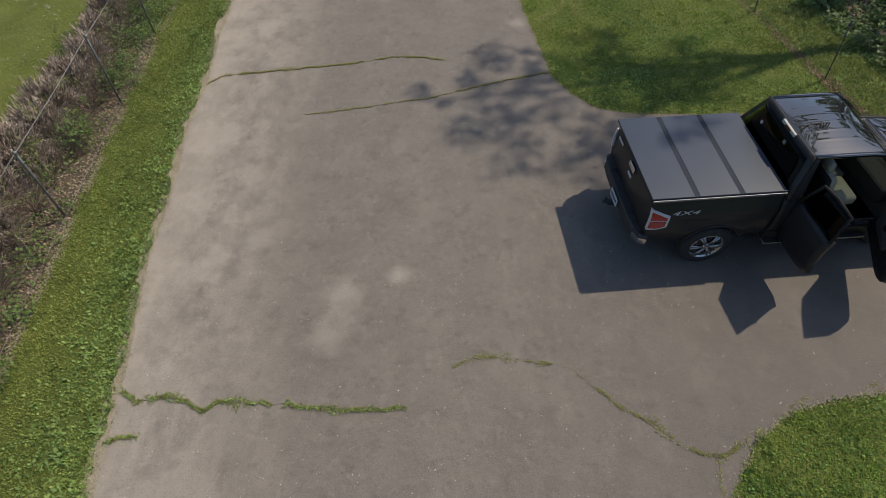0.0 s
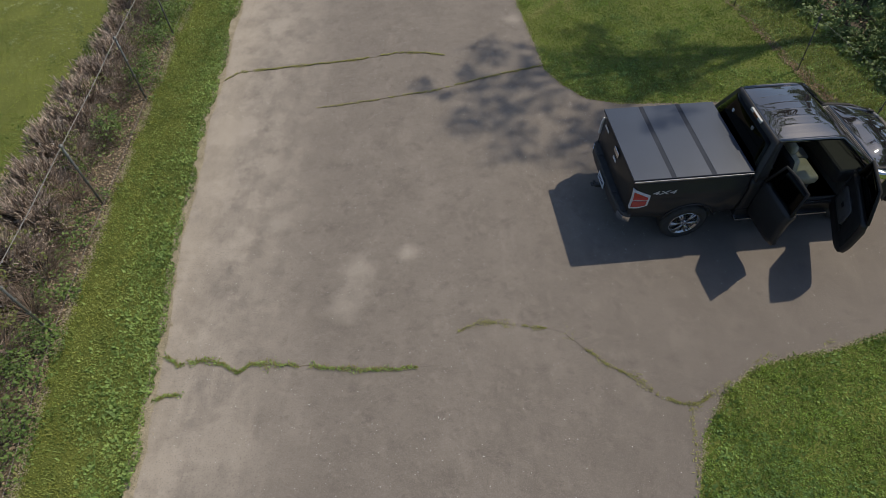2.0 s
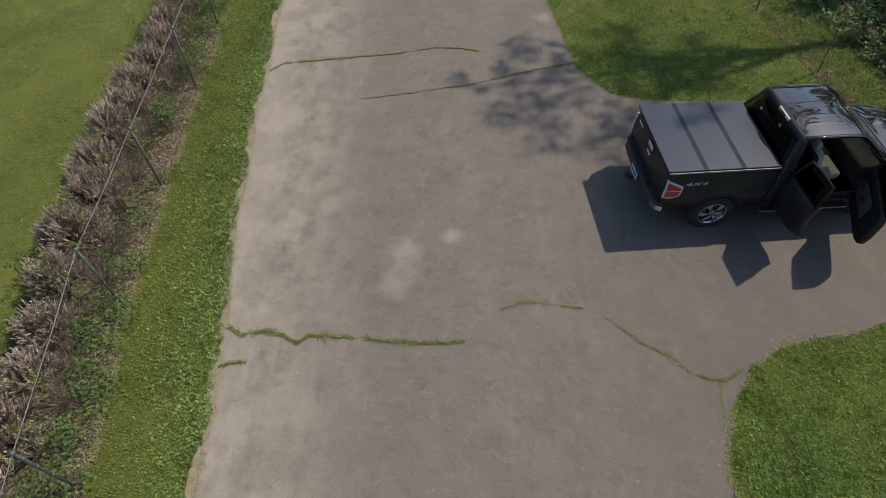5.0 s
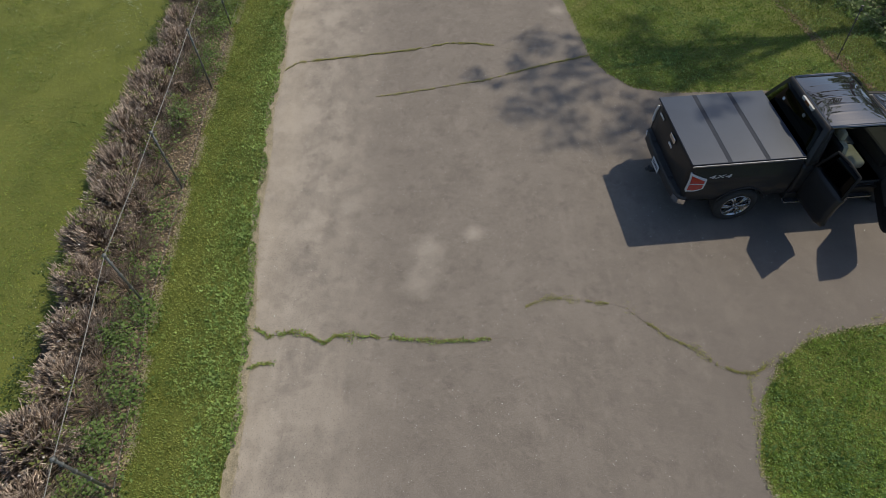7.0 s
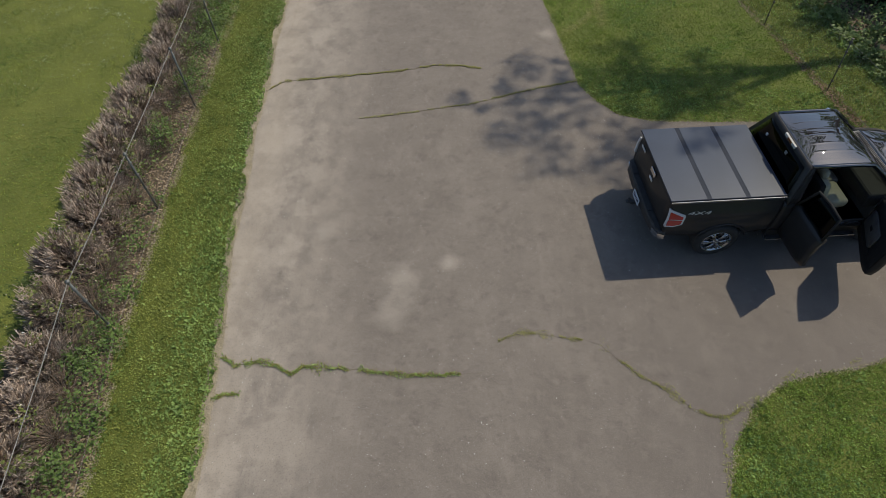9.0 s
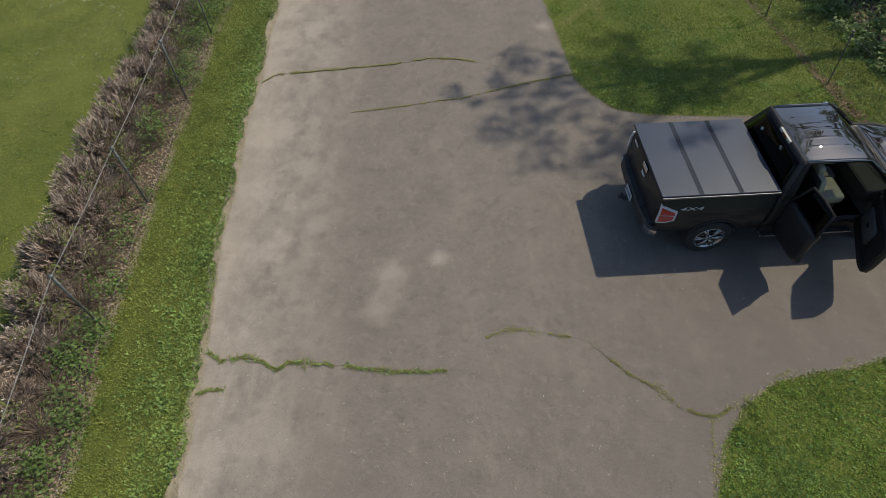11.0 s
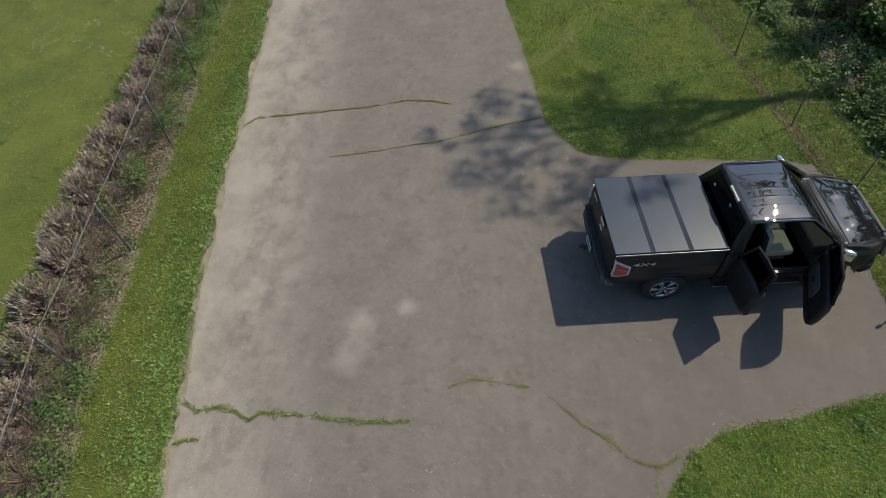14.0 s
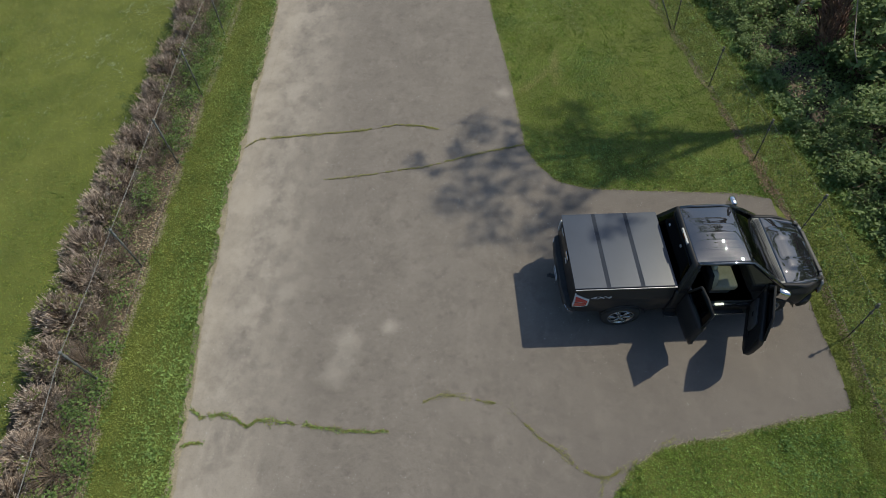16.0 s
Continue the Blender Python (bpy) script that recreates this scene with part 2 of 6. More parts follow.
DARKPOST = material("rusty dark fence post", (0.075, 0.075, 0.066), (0.16, 0.15, 0.13), 8, 80, 0.7, metal=0.3, bump=0.2)
WIRE = material("dull fence wire", (0.17, 0.17, 0.165), (0.31, 0.305, 0.29), 8, 80, 0.6, metal=0.4, bump=0)

# ---- helpers of this scene ----
def mesh_of(name, bm, mat, smooth=False):
    me = bpy.data.meshes.new(name)
    bm.normal_update()
    bm.to_mesh(me)
    bm.free()
    me.materials.append(mat)
    if smooth:
        me.polygons.foreach_set("use_smooth", [True] * len(me.polygons))
    return me


def part(name, bm, mat, parent=None, label="", smooth=False):
    """Links a bmesh as one mesh object under a thing or a part."""
    ob = new(name, mesh_of(name, bm, mat, smooth))
    ob.parent = parent
    return tagged(ob, label)


def thing(name, label, category, group="", at=None):
    ob = new(name)
    ob.empty_display_size = 0.2
    if at is not None:
        ob.matrix_basis = at
    return tagged(ob, label, category, group)


def poly_slab(points, top, bottom):
    """A flat slab with the given outline."""
    bm = bmesh.new()
    up = [bm.verts.new((x, y, top)) for x, y in points]
    dn = [bm.verts.new((x, y, bottom)) for x, y in points]
    bm.faces.new(up)
    bm.faces.new(dn[::-1])
    for i in range(len(points)):
        j = (i + 1) % len(points)
        bm.faces.new((up[j], up[i], dn[i], dn[j]))
    bmesh.ops.recalc_face_normals(bm, faces=bm.faces)
    return bm


def box(bm, x0, x1, y0, y1, z0, z1, bevel=0.0):
    """Adds a box, with rounded edges if bevel is given."""
    made = bmesh.ops.create_cube(bm, size=1.0)["verts"]
    bmesh.ops.scale(bm, vec=(x1 - x0, y1 - y0, z1 - z0), verts=made)
    bmesh.ops.translate(bm, vec=((x0 + x1) / 2, (y0 + y1) / 2, (z0 + z1) / 2), verts=made)
    if bevel:
        edges = {e for v in made for e in v.link_edges}
        bmesh.ops.bevel(bm, geom=list(edges), offset=bevel, segments=2, profile=0.5, affect="EDGES")
    return bm


def tube(bm, points, radii, sides=8, caps=True):
    """Adds a tapered tube along points."""
    rings = []
    for i, p in enumerate(points):
        p = Vector(p)
        a, z = Vector(points[max(i - 1, 0)]), Vector(points[min(i + 1, len(points) - 1)])
        turn = (z - a).to_track_quat("Z", "X").to_matrix()
        r = radii[i] if not isinstance(radii, float) else radii
        rings.append([bm.verts.new(p + turn @ Vector((r * math.cos(q), r * math.sin(q), 0))) for q in (2 * math.pi * k / sides for k in range(sides))])
    for r0, r1 in zip(rings, rings[1:]):
        for k in range(sides):
            bm.faces.new((r0[k], r0[(k + 1) % sides], r1[(k + 1) % sides], r1[k]))
    if caps:
        bm.faces.new(rings[0][::-1])
        bm.faces.new(rings[-1])
    return bm


def inside(points, outline):
    """Which of the points (n, 2) lie inside the outline."""
    x, y = points[:, 0], points[:, 1]
    odd = np.zeros(len(points), bool)
    for (x0, y0), (x1, y1) in zip(outline, outline[1:] + outline[:1]):
        if y0 != y1:
            odd ^= ((y0 > y) != (y1 > y)) & (x < (x1 - x0) * (y - y0) / (y1 - y0) + x0)
    return odd


def raw_mesh(name, verts, faces4, mat, smooth=False):
    """A mesh object from arrays: verts (n, 3), faces (m, 4) or (m, 3)."""
    me = bpy.data.meshes.new(name)
    k = faces4.shape[1]
    me.vertices.add(len(verts))
    me.vertices.foreach_set("co", verts.astype(np.float32).ravel())
    me.loops.add(faces4.size)
    me.loops.foreach_set("vertex_index", faces4.astype(np.int32).ravel())
    me.polygons.add(len(faces4))
    me.polygons.foreach_set("loop_start", np.arange(0, faces4.size, k, dtype=np.int32))
    me.update(calc_edges=True)
    me.materials.append(mat)
    return me


def blades(name, spots, height, width, mat, seed=0, lean=0.6, z=0.0, leafy=0.0):
    """Grass blades or small leaves at the spots (n, 2 or 3): each a folded kite of two triangles with a bend."""
    rng = np.random.default_rng(seed)
    n = len(spots)
    base = np.c_[spots[:, :2], spots[:, 2] if spots.shape[1] > 2 else np.full(n, z)]
    turn = rng.uniform(0, 2 * np.pi, n)
    h = height * rng.uniform(0.5, 1.4, n)
    w = width * rng.uniform(0.6, 1.4, n) / 2
    tip = rng.uniform(0.2, 1.0, n) * lean
    out = np.c_[np.cos(turn), np.sin(turn), np.zeros(n)]
    side = np.c_[-np.sin(turn), np.cos(turn), np.zeros(n)]
    up = np.array([0, 0, 1.0])
    belly = base + out * (h * tip * 0.35)[:, None] + up * (h * (0.55 - 0.3 * leafy))[:, None]
    end = base + out * (h * tip)[:, None] + up * (h * (1.0 - 0.75 * leafy * rng.uniform(0.5, 1, n)))[:, None]
    verts = np.stack([base, belly - side * w[:, None], end, belly + side * w[:, None]], 1).reshape(-1, 3)
    faces = (np.arange(n)[:, None] * 4 + np.array([[0, 1, 2, 3]])).reshape(-1, 4)
    tri = np.concatenate([faces[:, [0, 1, 3]], faces[:, [1, 2, 3]]])
    return raw_mesh(name, verts, tri, mat)


def scatter(outline, per_m2, seed):
    rng = np.random.default_rng(seed)
    xs, ys = [p[0] for p in outline], [p[1] for p in outline]
    area = (max(xs) - min(xs)) * (max(ys) - min(ys))
    pts = np.c_[rng.uniform(min(xs), max(xs), int(area * per_m2)), rng.uniform(min(ys), max(ys), int(area * per_m2))]
    return pts[inside(pts, outline)]


def rough_line(points, step=0.12, wobble=0.03, seed=1):
    """The polyline resampled finely with an uneven edge."""
    rng = random.Random(seed)
    out = []
    for (x0, y0), (x1, y1) in zip(points, points[1:]):
        k = max(1, int(math.hypot(x1 - x0, y1 - y0) / step))
        for i in range(k):
            f = i / k
            out.append((x0 + (x1 - x0) * f + rng.uniform(-wobble, wobble), y0 + (y1 - y0) * f + rng.uniform(-wobble, wobble)))
    return out + [points[-1]]


# ---- ground and drive ----
LEFT_EDGE = [(-2.5, -9.0), (-2.75, -2.0), (-3.02, 0.5), (-3.12, 1.5), (-3.26, 2.15), (-3.36, 2.88), (-3.62, 4.0), (-3.86, 5.05), (-3.98, 6.1), (-4.14, 7.1),
             (-4.35, 8.1), (-4.46, 9.55), (-4.72, 11.0), (-4.98, 13.35), (-5.37, 15.84), (-6.1, 19.5), (-8.5, 30.0)]
RIGHT_EDGE = [(-2.5, 30.0), (0.6, 19.5), (1.19, 16.67), (1.66, 14.73), (2.14, 12.8), (2.45, 11.3), (2.66, 10.4), (2.9, 9.98), (3.45, 9.42), (4.2, 9.26), (5.67, 9.38), (7.68, 9.58),
              (8.55, 9.5), (8.72, 8.2), (8.87, 6.63), (8.97, 5.81), (9.08, 5.16), (9.13, 4.44), (8.34, 4.21), (7.6, 3.97), (6.68, 3.62), (5.85, 3.41),
              (5.28, 3.15), (4.85, 2.75), (4.5, 2.2), (4.3, 1.6), (4.22, 1.2), (4.3, 0.8), (4.55, -0.5), (4.9, -3.0), (5.1, -9.0)]
DRIVE = rough_line(LEFT_EDGE, 0.20, 0.022, 3) + rough_line(RIGHT_EDGE, 0.20, 0.016, 4)
bm = bmesh.new()
bmesh.ops.create_grid(bm, x_segments=40, y_segments=40, size=1.0)
for v in bm.verts:
    v.co = Vector((math.copysign(abs(v.co.x) ** 3, v.co.x) * 1500 + 2, math.copysign(abs(v.co.y) ** 3, v.co.y) * 1500 + 8, -0.006))
tagged(part("ground", bm, SOIL), "green lawn and field ground under the grass", "ground", kind="structure")
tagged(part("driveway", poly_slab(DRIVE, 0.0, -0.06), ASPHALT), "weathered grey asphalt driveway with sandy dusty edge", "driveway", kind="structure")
# ---- pickup truck ----
def glass_material(name, tint, ior=1.5):
    m = bpy.data.materials.new(name)
    m.use_nodes = True
    nt = m.node_tree
    n, link = nt.nodes, nt.links.new
    n.remove(n["Principled BSDF"])
    clear, shine, mix, fres = n.new("ShaderNodeBsdfTransparent"), n.new("ShaderNodeBsdfGlossy"), n.new("ShaderNodeMixShader"), n.new("ShaderNodeFresnel")
    clear.inputs["Color"].default_value = (*tint, 1)
    shine.inputs["Roughness"].default_value = 0.02
    fres.inputs["IOR"].default_value = ior
    link(fres.outputs[0], mix.inputs["Fac"]), link(clear.outputs[0], mix.inputs[1]), link(shine.outputs[0], mix.inputs[2])
    link(mix.outputs[0], n["Material Output"].inputs["Surface"])
    return m


BLACK = material("glossy black metallic car paint", (0.011, 0.0115, 0.0135), (0.017, 0.0178, 0.0205), 3, 90, 0.6, spec=0.0, bump=0, coat=1.0, coat_ior=2.35)
# Same black paint: coat weakened against reflections, base lifted for haze.
DULLBLACK = material("black car paint with weak coat", (0.0240, 0.0228, 0.0228), (0.0345, 0.0328, 0.0325), 2.5, 90, 0.55, spec=0.20, bump=0, coat=0.30)
PLASTIC = material("black textured plastic", (0.028, 0.028, 0.029), (0.050, 0.050, 0.051), 12, 160, 0.6, bump=0.2, depth=0.002)
COVER = material("grey vinyl bed cover", (0.028, 0.039, 0.062), (0.039, 0.053, 0.082), 1.4, 120, 0.30, bump=0.12, depth=0.002)
SEAM = material("dark cover seam", (0.021, 0.027, 0.040), (0.029, 0.036, 0.052), 4, 90, 0.60, bump=0.05, spec=0.12)
CHROME = material("chrome", (0.62, 0.62, 0.62), (0.76, 0.76, 0.76), 4, 60, 0.12, metal=1.0, bump=0)
ALLOY = material("machined alloy", (0.40, 0.40, 0.41), (0.56, 0.56, 0.57), 6, 80, 0.22, metal=0.85, bump=0)
RUBBER = material("dusty tyre rubber", (0.022, 0.022, 0.022), (0.046, 0.045, 0.043), 8, 90, 0.85, bump=0.3, depth=0.004)
REDLENS = material("red lamp lens", (0.38, 0.010, 0.016), (0.50, 0.018, 0.026), 5, 70, 0.12, bump=0.05, coat=1.0)
CLEARLENS = material("pale lamp lens", (0.45, 0.44, 0.40), (0.68, 0.66, 0.60), 9, 70, 0.12, bump=0.05, coat=1.0)
HEADLENS = material("smoky clear headlamp lens", (0.10, 0.105, 0.11), (0.22, 0.225, 0.23), 9, 70, 0.12, bump=0.05, coat=1.0)
AMBER = material("amber brown lens", (0.12, 0.045, 0.015), (0.20, 0.08, 0.02), 9, 70, 0.2, bump=0)
CLOTH = material("beige-grey seat cloth", (0.39, 0.365, 0.265), (0.52, 0.49, 0.365), 8, 150, 0.9, bump=0.3, depth=0.003)
TRIM = material("grey interior trim", (0.21, 0.205, 0.19), (0.30, 0.29, 0.272), 8, 120, 0.7, bump=0.15, depth=0.002)
MATTE = material("matte black trim", (0.023, 0.0225, 0.0225), (0.035, 0.0345, 0.0345), 8, 120, 0.85, bump=0.1, spec=0.15)
INSERT = material("light grey padded vinyl", (0.085, 0.083, 0.082), (0.130, 0.127, 0.124), 8, 120, 0.7, bump=0.15, depth=0.002)
DARKTRIM = material("charcoal interior trim", (0.075, 0.074, 0.072), (0.115, 0.113, 0.110), 8, 120, 0.7, bump=0.1)
PLATE = material("pale blue-white plate", (0.50, 0.56, 0.62), (0.66, 0.70, 0.74), 8, 60, 0.4, bump=0)
INK = material("dark blue ink", (0.02, 0.03, 0.09), (0.03, 0.04, 0.12), 8, 60, 0.5, bump=0)
SILVER = material("silver decal", (0.55, 0.55, 0.56), (0.66, 0.66, 0.67), 8, 60, 0.45, metal=0.0, bump=0)
SCREEN = glass_material("green windscreen glass", (0.44, 0.475, 0.445))
COWL = material("grey cowl grille", (0.15, 0.155, 0.16), (0.21, 0.215, 0.22), 8, 120, 0.45, bump=0.1)
DASH = material("grey dashboard", (0.017, 0.017, 0.017), (0.028, 0.028, 0.028), 8, 120, 0.7, bump=0.15, depth=0.002)
DARKGLASS = glass_material("dark privacy glass", (0.004, 0.005, 0.005), 1.28)


def sheet(bm, a, b, c, d, thick=0.03, nx=6, ny=6, bulge=0.0, rib=None):
    """Adds a curved panel with thickness, spanned by the corners a, b, c, d; bulge pushes its middle outward along its normal."""
    a, b, c, d = (Vector(p) for p in (a, b, c, d))
    normal = (b - a).cross(d - a).normalized()
    rows = [[], []]
    for layer, off in ((0, 0.0), (1, -thick)):
        for j in range(ny + 1):
            t = j / ny
            row = []
            for i in range(nx + 1):
                s = i / nx
                p = a * (1 - s) * (1 - t) + b * s * (1 - t) + c * s * t + d * (1 - s) * t
                lift = bulge * (1 - (2 * s - 1) ** 2) * (1 - (2 * t - 1) ** 2) + (rib(s, t) if rib and not layer else 0)
                row.append(bm.verts.new(p + normal * (lift + off)))
            rows[layer].append(row)
    top, low = rows
    for j in range(ny):
        for i in range(nx):
            bm.faces.new((top[j][i], top[j][i + 1], top[j + 1][i + 1], top[j + 1][i]))
            bm.faces.new((low[j][i], low[j + 1][i], low[j + 1][i + 1], low[j][i + 1]))
    rim_t = top[0] + [r[-1] for r in top[1:]] + top[-1][-2::-1] + [r[0] for r in top[-2:0:-1]]
    rim_l = low[0] + [r[-1] for r in low[1:]] + low[-1][-2::-1] + [r[0] for r in low[-2:0:-1]]
    for k in range(len(rim_t)):
        m = (k + 1) % len(rim_t)
        bm.faces.new((rim_t[m], rim_t[k], rim_l[k], rim_l[m]))
    return bm


def side_skin(bm, u0, u1, nu, bottom, top, out, nz, sign, thick=0.05):
    """Adds a body side between the heights bottom(u) and top(u); out(u, z) is its distance from the centre line, sign its side."""
    grid = [[], []]
    for layer in (0, 1):
        for i in range(nu + 1):
            u = u0 + (u1 - u0) * i / nu
            z0, z1 = bottom(u), top(u)
            col = []
            for j in range(nz + 1):
                z = z0 + (z1 - z0) * j / nz
                col.append(bm.verts.new((u, sign * (out(u, z) - thick * layer), z)))
            grid[layer].append(col)
    o, n = grid
    for i in range(nu):
        for j in range(nz):
            bm.faces.new((o[i][j], o[i + 1][j], o[i + 1][j + 1], o[i][j + 1]))
            bm.faces.new((n[i][j], n[i][j + 1], n[i + 1][j + 1], n[i + 1][j]))
    for i in range(nu):
        for j in (0, nz):
            bm.faces.new((o[i][j], n[i][j], n[i + 1][j], o[i + 1][j]))
    for j in range(nz):
        for i in (0, nu):
            bm.faces.new((o[i][j], o[i][j + 1], n[i][j + 1], n[i][j]))
    bmesh.ops.recalc_face_normals(bm, faces=bm.faces)
    return bm


def lathe(bm, profile, sides=32):
    """Adds a body turned about the y axis from (y, radius) pairs."""
    rings = [[bm.verts.new((r * math.cos(q), y, r * math.sin(q))) for q in (2 * math.pi * k / sides for k in range(sides))] for y, r in profile]
    for r0, r1 in zip(rings, rings[1:]):
        for k in range(sides):
            bm.faces.new((r0[k], r0[(k + 1) % sides], r1[(k + 1) % sides], r1[k]))
    for ring in (rings[0], rings[-1]):
        if len({v.co.to_tuple(4) for v in ring}) > 2:
            bm.faces.new(ring)
    bmesh.ops.recalc_face_normals(bm, faces=bm.faces)
    return bm


def sweep(bm, path, section):
    """Adds one body swept along path, (x, y) pairs; section: (inward, z) pairs round the profile, inward along the path's left normal."""
    rings = []
    for i, (x, y) in enumerate(path):
        (xa, ya), (xb, yb) = path[max(i - 1, 0)], path[min(i + 1, len(path) - 1)]
        d = Vector((xb - xa, yb - ya)).normalized()
        rings.append([bm.verts.new((x - d.y * o, y + d.x * o, z)) for o, z in section])
    for r0, r1 in zip(rings, rings[1:]):
        for k in range(len(section)):
            m = (k + 1) % len(section)
            bm.faces.new((r0[k], r0[m], r1[m], r1[k]))
    bm.faces.new(rings[0][::-1]), bm.faces.new(rings[-1])
    bmesh.ops.recalc_face_normals(bm, faces=bm.faces)
    return bm


def arch(base, centre, radius=0.455, hub=0.38):
    """A lower edge at the height base with a wheel arch cut in it."""
    def at(u):
        d = abs(u - centre)
        return max(base, hub + math.sqrt(radius ** 2 - d ** 2)) if d < radius else base
    return at


def step(a, z, x):
    t = min(max((x - a) / (z - a), 0), 1)
    return t * t * (3 - 2 * t)


def wheel(parent, u, v, sign):
    """A wheel with its outer face towards sign * y."""
    hub = part("wheel", lathe(bmesh.new(), [(-0.12, 0.10), (-0.12, 0.24), (0.10, 0.25), (0.10, 0.10)], 28), MATTE, parent)
    hub.matrix_basis = pose(u, v, 0.39, 0, 0, 0 if sign > 0 else 180)
    part("tyre", lathe(bmesh.new(), [(-0.125, 0.25), (-0.135, 0.31), (-0.125, 0.365), (-0.09, 0.39), (-0.035, 0.392), (-0.03, 0.382), (-0.02, 0.392), (0.02, 0.392), (0.03, 0.382), (0.035, 0.392),
                                     (0.09, 0.39), (0.125, 0.365), (0.135, 0.31), (0.125, 0.25), (-0.125, 0.25)], 40), RUBBER, hub, smooth=True)
    bm = lathe(bmesh.new(), [(0.10, 0.235), (0.128, 0.245), (0.132, 0.258), (0.12, 0.262), (0.09, 0.25), (0.10, 0.235)], 40)
    lathe(bm, [(0.09, 0.0001), (0.13, 0.0001), (0.135, 0.045), (0.125, 0.062), (0.09, 0.065)], 20)
    for k in range(6):
        q = 2 * math.pi * k / 6
        for off in (-0.11, 0.11):
            a, z = Vector((0.05 * math.cos(q), 0.118, 0.05 * math.sin(q))), Vector((0.243 * math.cos(q + off), 0.112, 0.243 * math.sin(q + off)))
            tube(bm, [a, a.lerp(z, 0.5) + Vector((0, 0.008, 0)), z], [0.020, 0.016, 0.020], 6)
    part("rim", bm, ALLOY, hub, "bright six-spoke alloy rim", smooth=True)
    for k in range(6):
        q = 2 * math.pi * (k + 0.5) / 6
        bm = tube(bmesh.new(), [(0.035 * math.cos(q), 0.12, 0.035 * math.sin(q)), (0.035 * math.cos(q), 0.142, 0.035 * math.sin(q))], 0.007, 6)
        part("lug_nut", bm, CHROME, hub)
    return hub


def build_truck(place):
    truck = thing("pickup_truck", "glossy black pickup truck with grey bed cover and two open doors", "pickup truck", at=place)
    BELT = 1.21
    HINGE_F, HINGE_R = 3.70, 2.12

    def out_bed(u, z):
        return 0.945 - 0.075 * step(1.02, 1.37, z) - 0.05 * step(0.75, 0.45, z) - 0.03 * step(0.25, 0.0, u) + 0.025 * step(0.65, 0.45, abs(u - 1.05)) * step(1.0, 0.8, z)

    def out_nose(u, z):
        return 0.945 - 0.10 * step(0.98, 1.19, z) - 0.05 * step(0.72, 0.45, z) - 0.20 * step(4.40, 4.92, u) ** 1.5 + 0.02 * step(0.65, 0.45, abs(u - 4.04)) * step(1.0, 0.8, z)

    def out_cab(u, z):
        return 0.935 - 0.04 * step(1.02, 1.22, z) - 0.05 * step(0.7, 0.45, z)

    # frame under the body, wheels
    bm = bmesh.new()
    for y in (-0.42, 0.42):
        box(bm, 0.1, 4.8, y - 0.05, y + 0.05, 0.42, 0.56)
    box(bm, 0.2, 4.75, -0.80, 0.80, 0.54, 0.60)
    tube(bm, [(1.05, -0.8, 0.39), (1.05, 0.8, 0.39)], 0.05)
    tube(bm, [(4.04, -0.76, 0.39), (4.04, 0.76, 0.39)], 0.05)
    part("chassis", bm, PLASTIC, truck)
    for u in (1.05, 4.04):
        for s in (-1, 1):
            wheel(truck, u, (0.86 if u < 2 else 0.77) * s, s)

    # load bed
    for s in (-1, 1):
        part("bed_side", side_skin(bmesh.new(), 0.03, 1.88, 40, arch(0.56, 1.05), lambda u: 1.355, out_bed, 14, s, 0.06), DULLBLACK, truck, smooth=True)
        pts = [(1.05 + 0.475 * math.cos(q), s * (out_bed(1.0, 0.8) + 0.004), 0.38 + 0.475 * math.sin(q)) for q in (radians(a) for a in range(22, 160, 8))]
        part("arch_lip", tube(bmesh.new(), pts, 0.016, 6), DULLBLACK, truck, smooth=True)
    bm = bmesh.new()
    box(bm, 0.1, 1.86, -0.86, 0.86, 0.60, 0.66)
    box(bm, 1.82, 1.87, -0.86, 0.86, 0.66, 1.34)
    part("bed_floor", bm, PLASTIC, truck)
    gate = part("tailgate", sheet(bmesh.new(), (0.02, -0.845, 0.62), (0.02, -0.845, 1.355), (0.02, 0.845, 1.355), (0.02, 0.845, 0.62), 0.07, 6, 10, 0.035), DULLBLACK, truck, smooth=True)
    bm = bmesh.new()
    box(bm, -0.035, -0.012, -0.11, 0.11, 1.16, 1.25, 0.008)
    part("handle", bm, CHROME, gate, "chrome tailgate handle")
    bm = bmesh.new()
    box(bm, -0.028, -0.014, -0.075, 0.075, 1.02, 1.07, 0.006)
    part("emblem", bm, SILVER, gate, "small oval badge")
    bm = bmesh.new()
    box(bm, -0.012, -0.004, 0.50, 0.70, 1.16, 1.205, 0.003)
    part("badge", bm, SILVER, gate)
    for s in (-1, 1):
        lamp = part("tail_lamp", side_skin(bmesh.new(), 0.0, 0.275, 6, lambda u: 0.83 + 0.45 * max(0, u - 0.12), lambda u: 1.215 - 0.36 * u, lambda u, z: out_bed(u, z) + 0.012, 6, s, 0.05), SILVER, truck, "tail lamp with pale surround")
        part("lens", side_skin(bmesh.new(), 0.012, 0.236, 6, lambda u: 1.030 + 0.05 * u, lambda u: 1.178 - 0.38 * u, lambda u, z: out_bed(u, z) + 0.024, 4, s, 0.05), REDLENS, lamp)
        part("lens", side_skin(bmesh.new(), 0.012, 0.236, 6, lambda u: 0.872 + 0.42 * max(0, u - 0.12), lambda u: 1.000 + 0.05 * u, lambda u, z: out_bed(u, z) + 0.022, 4, s, 0.05), REDLENS, lamp)
    # bed cover in three panels with dark hinge seams
    cover = part("bed_cover", box(bmesh.new(), -0.03, 1.90, -0.855, 0.875, 1.352, 1.3945, 0.004), SEAM, truck, "grey folding bed cover with dark seams")
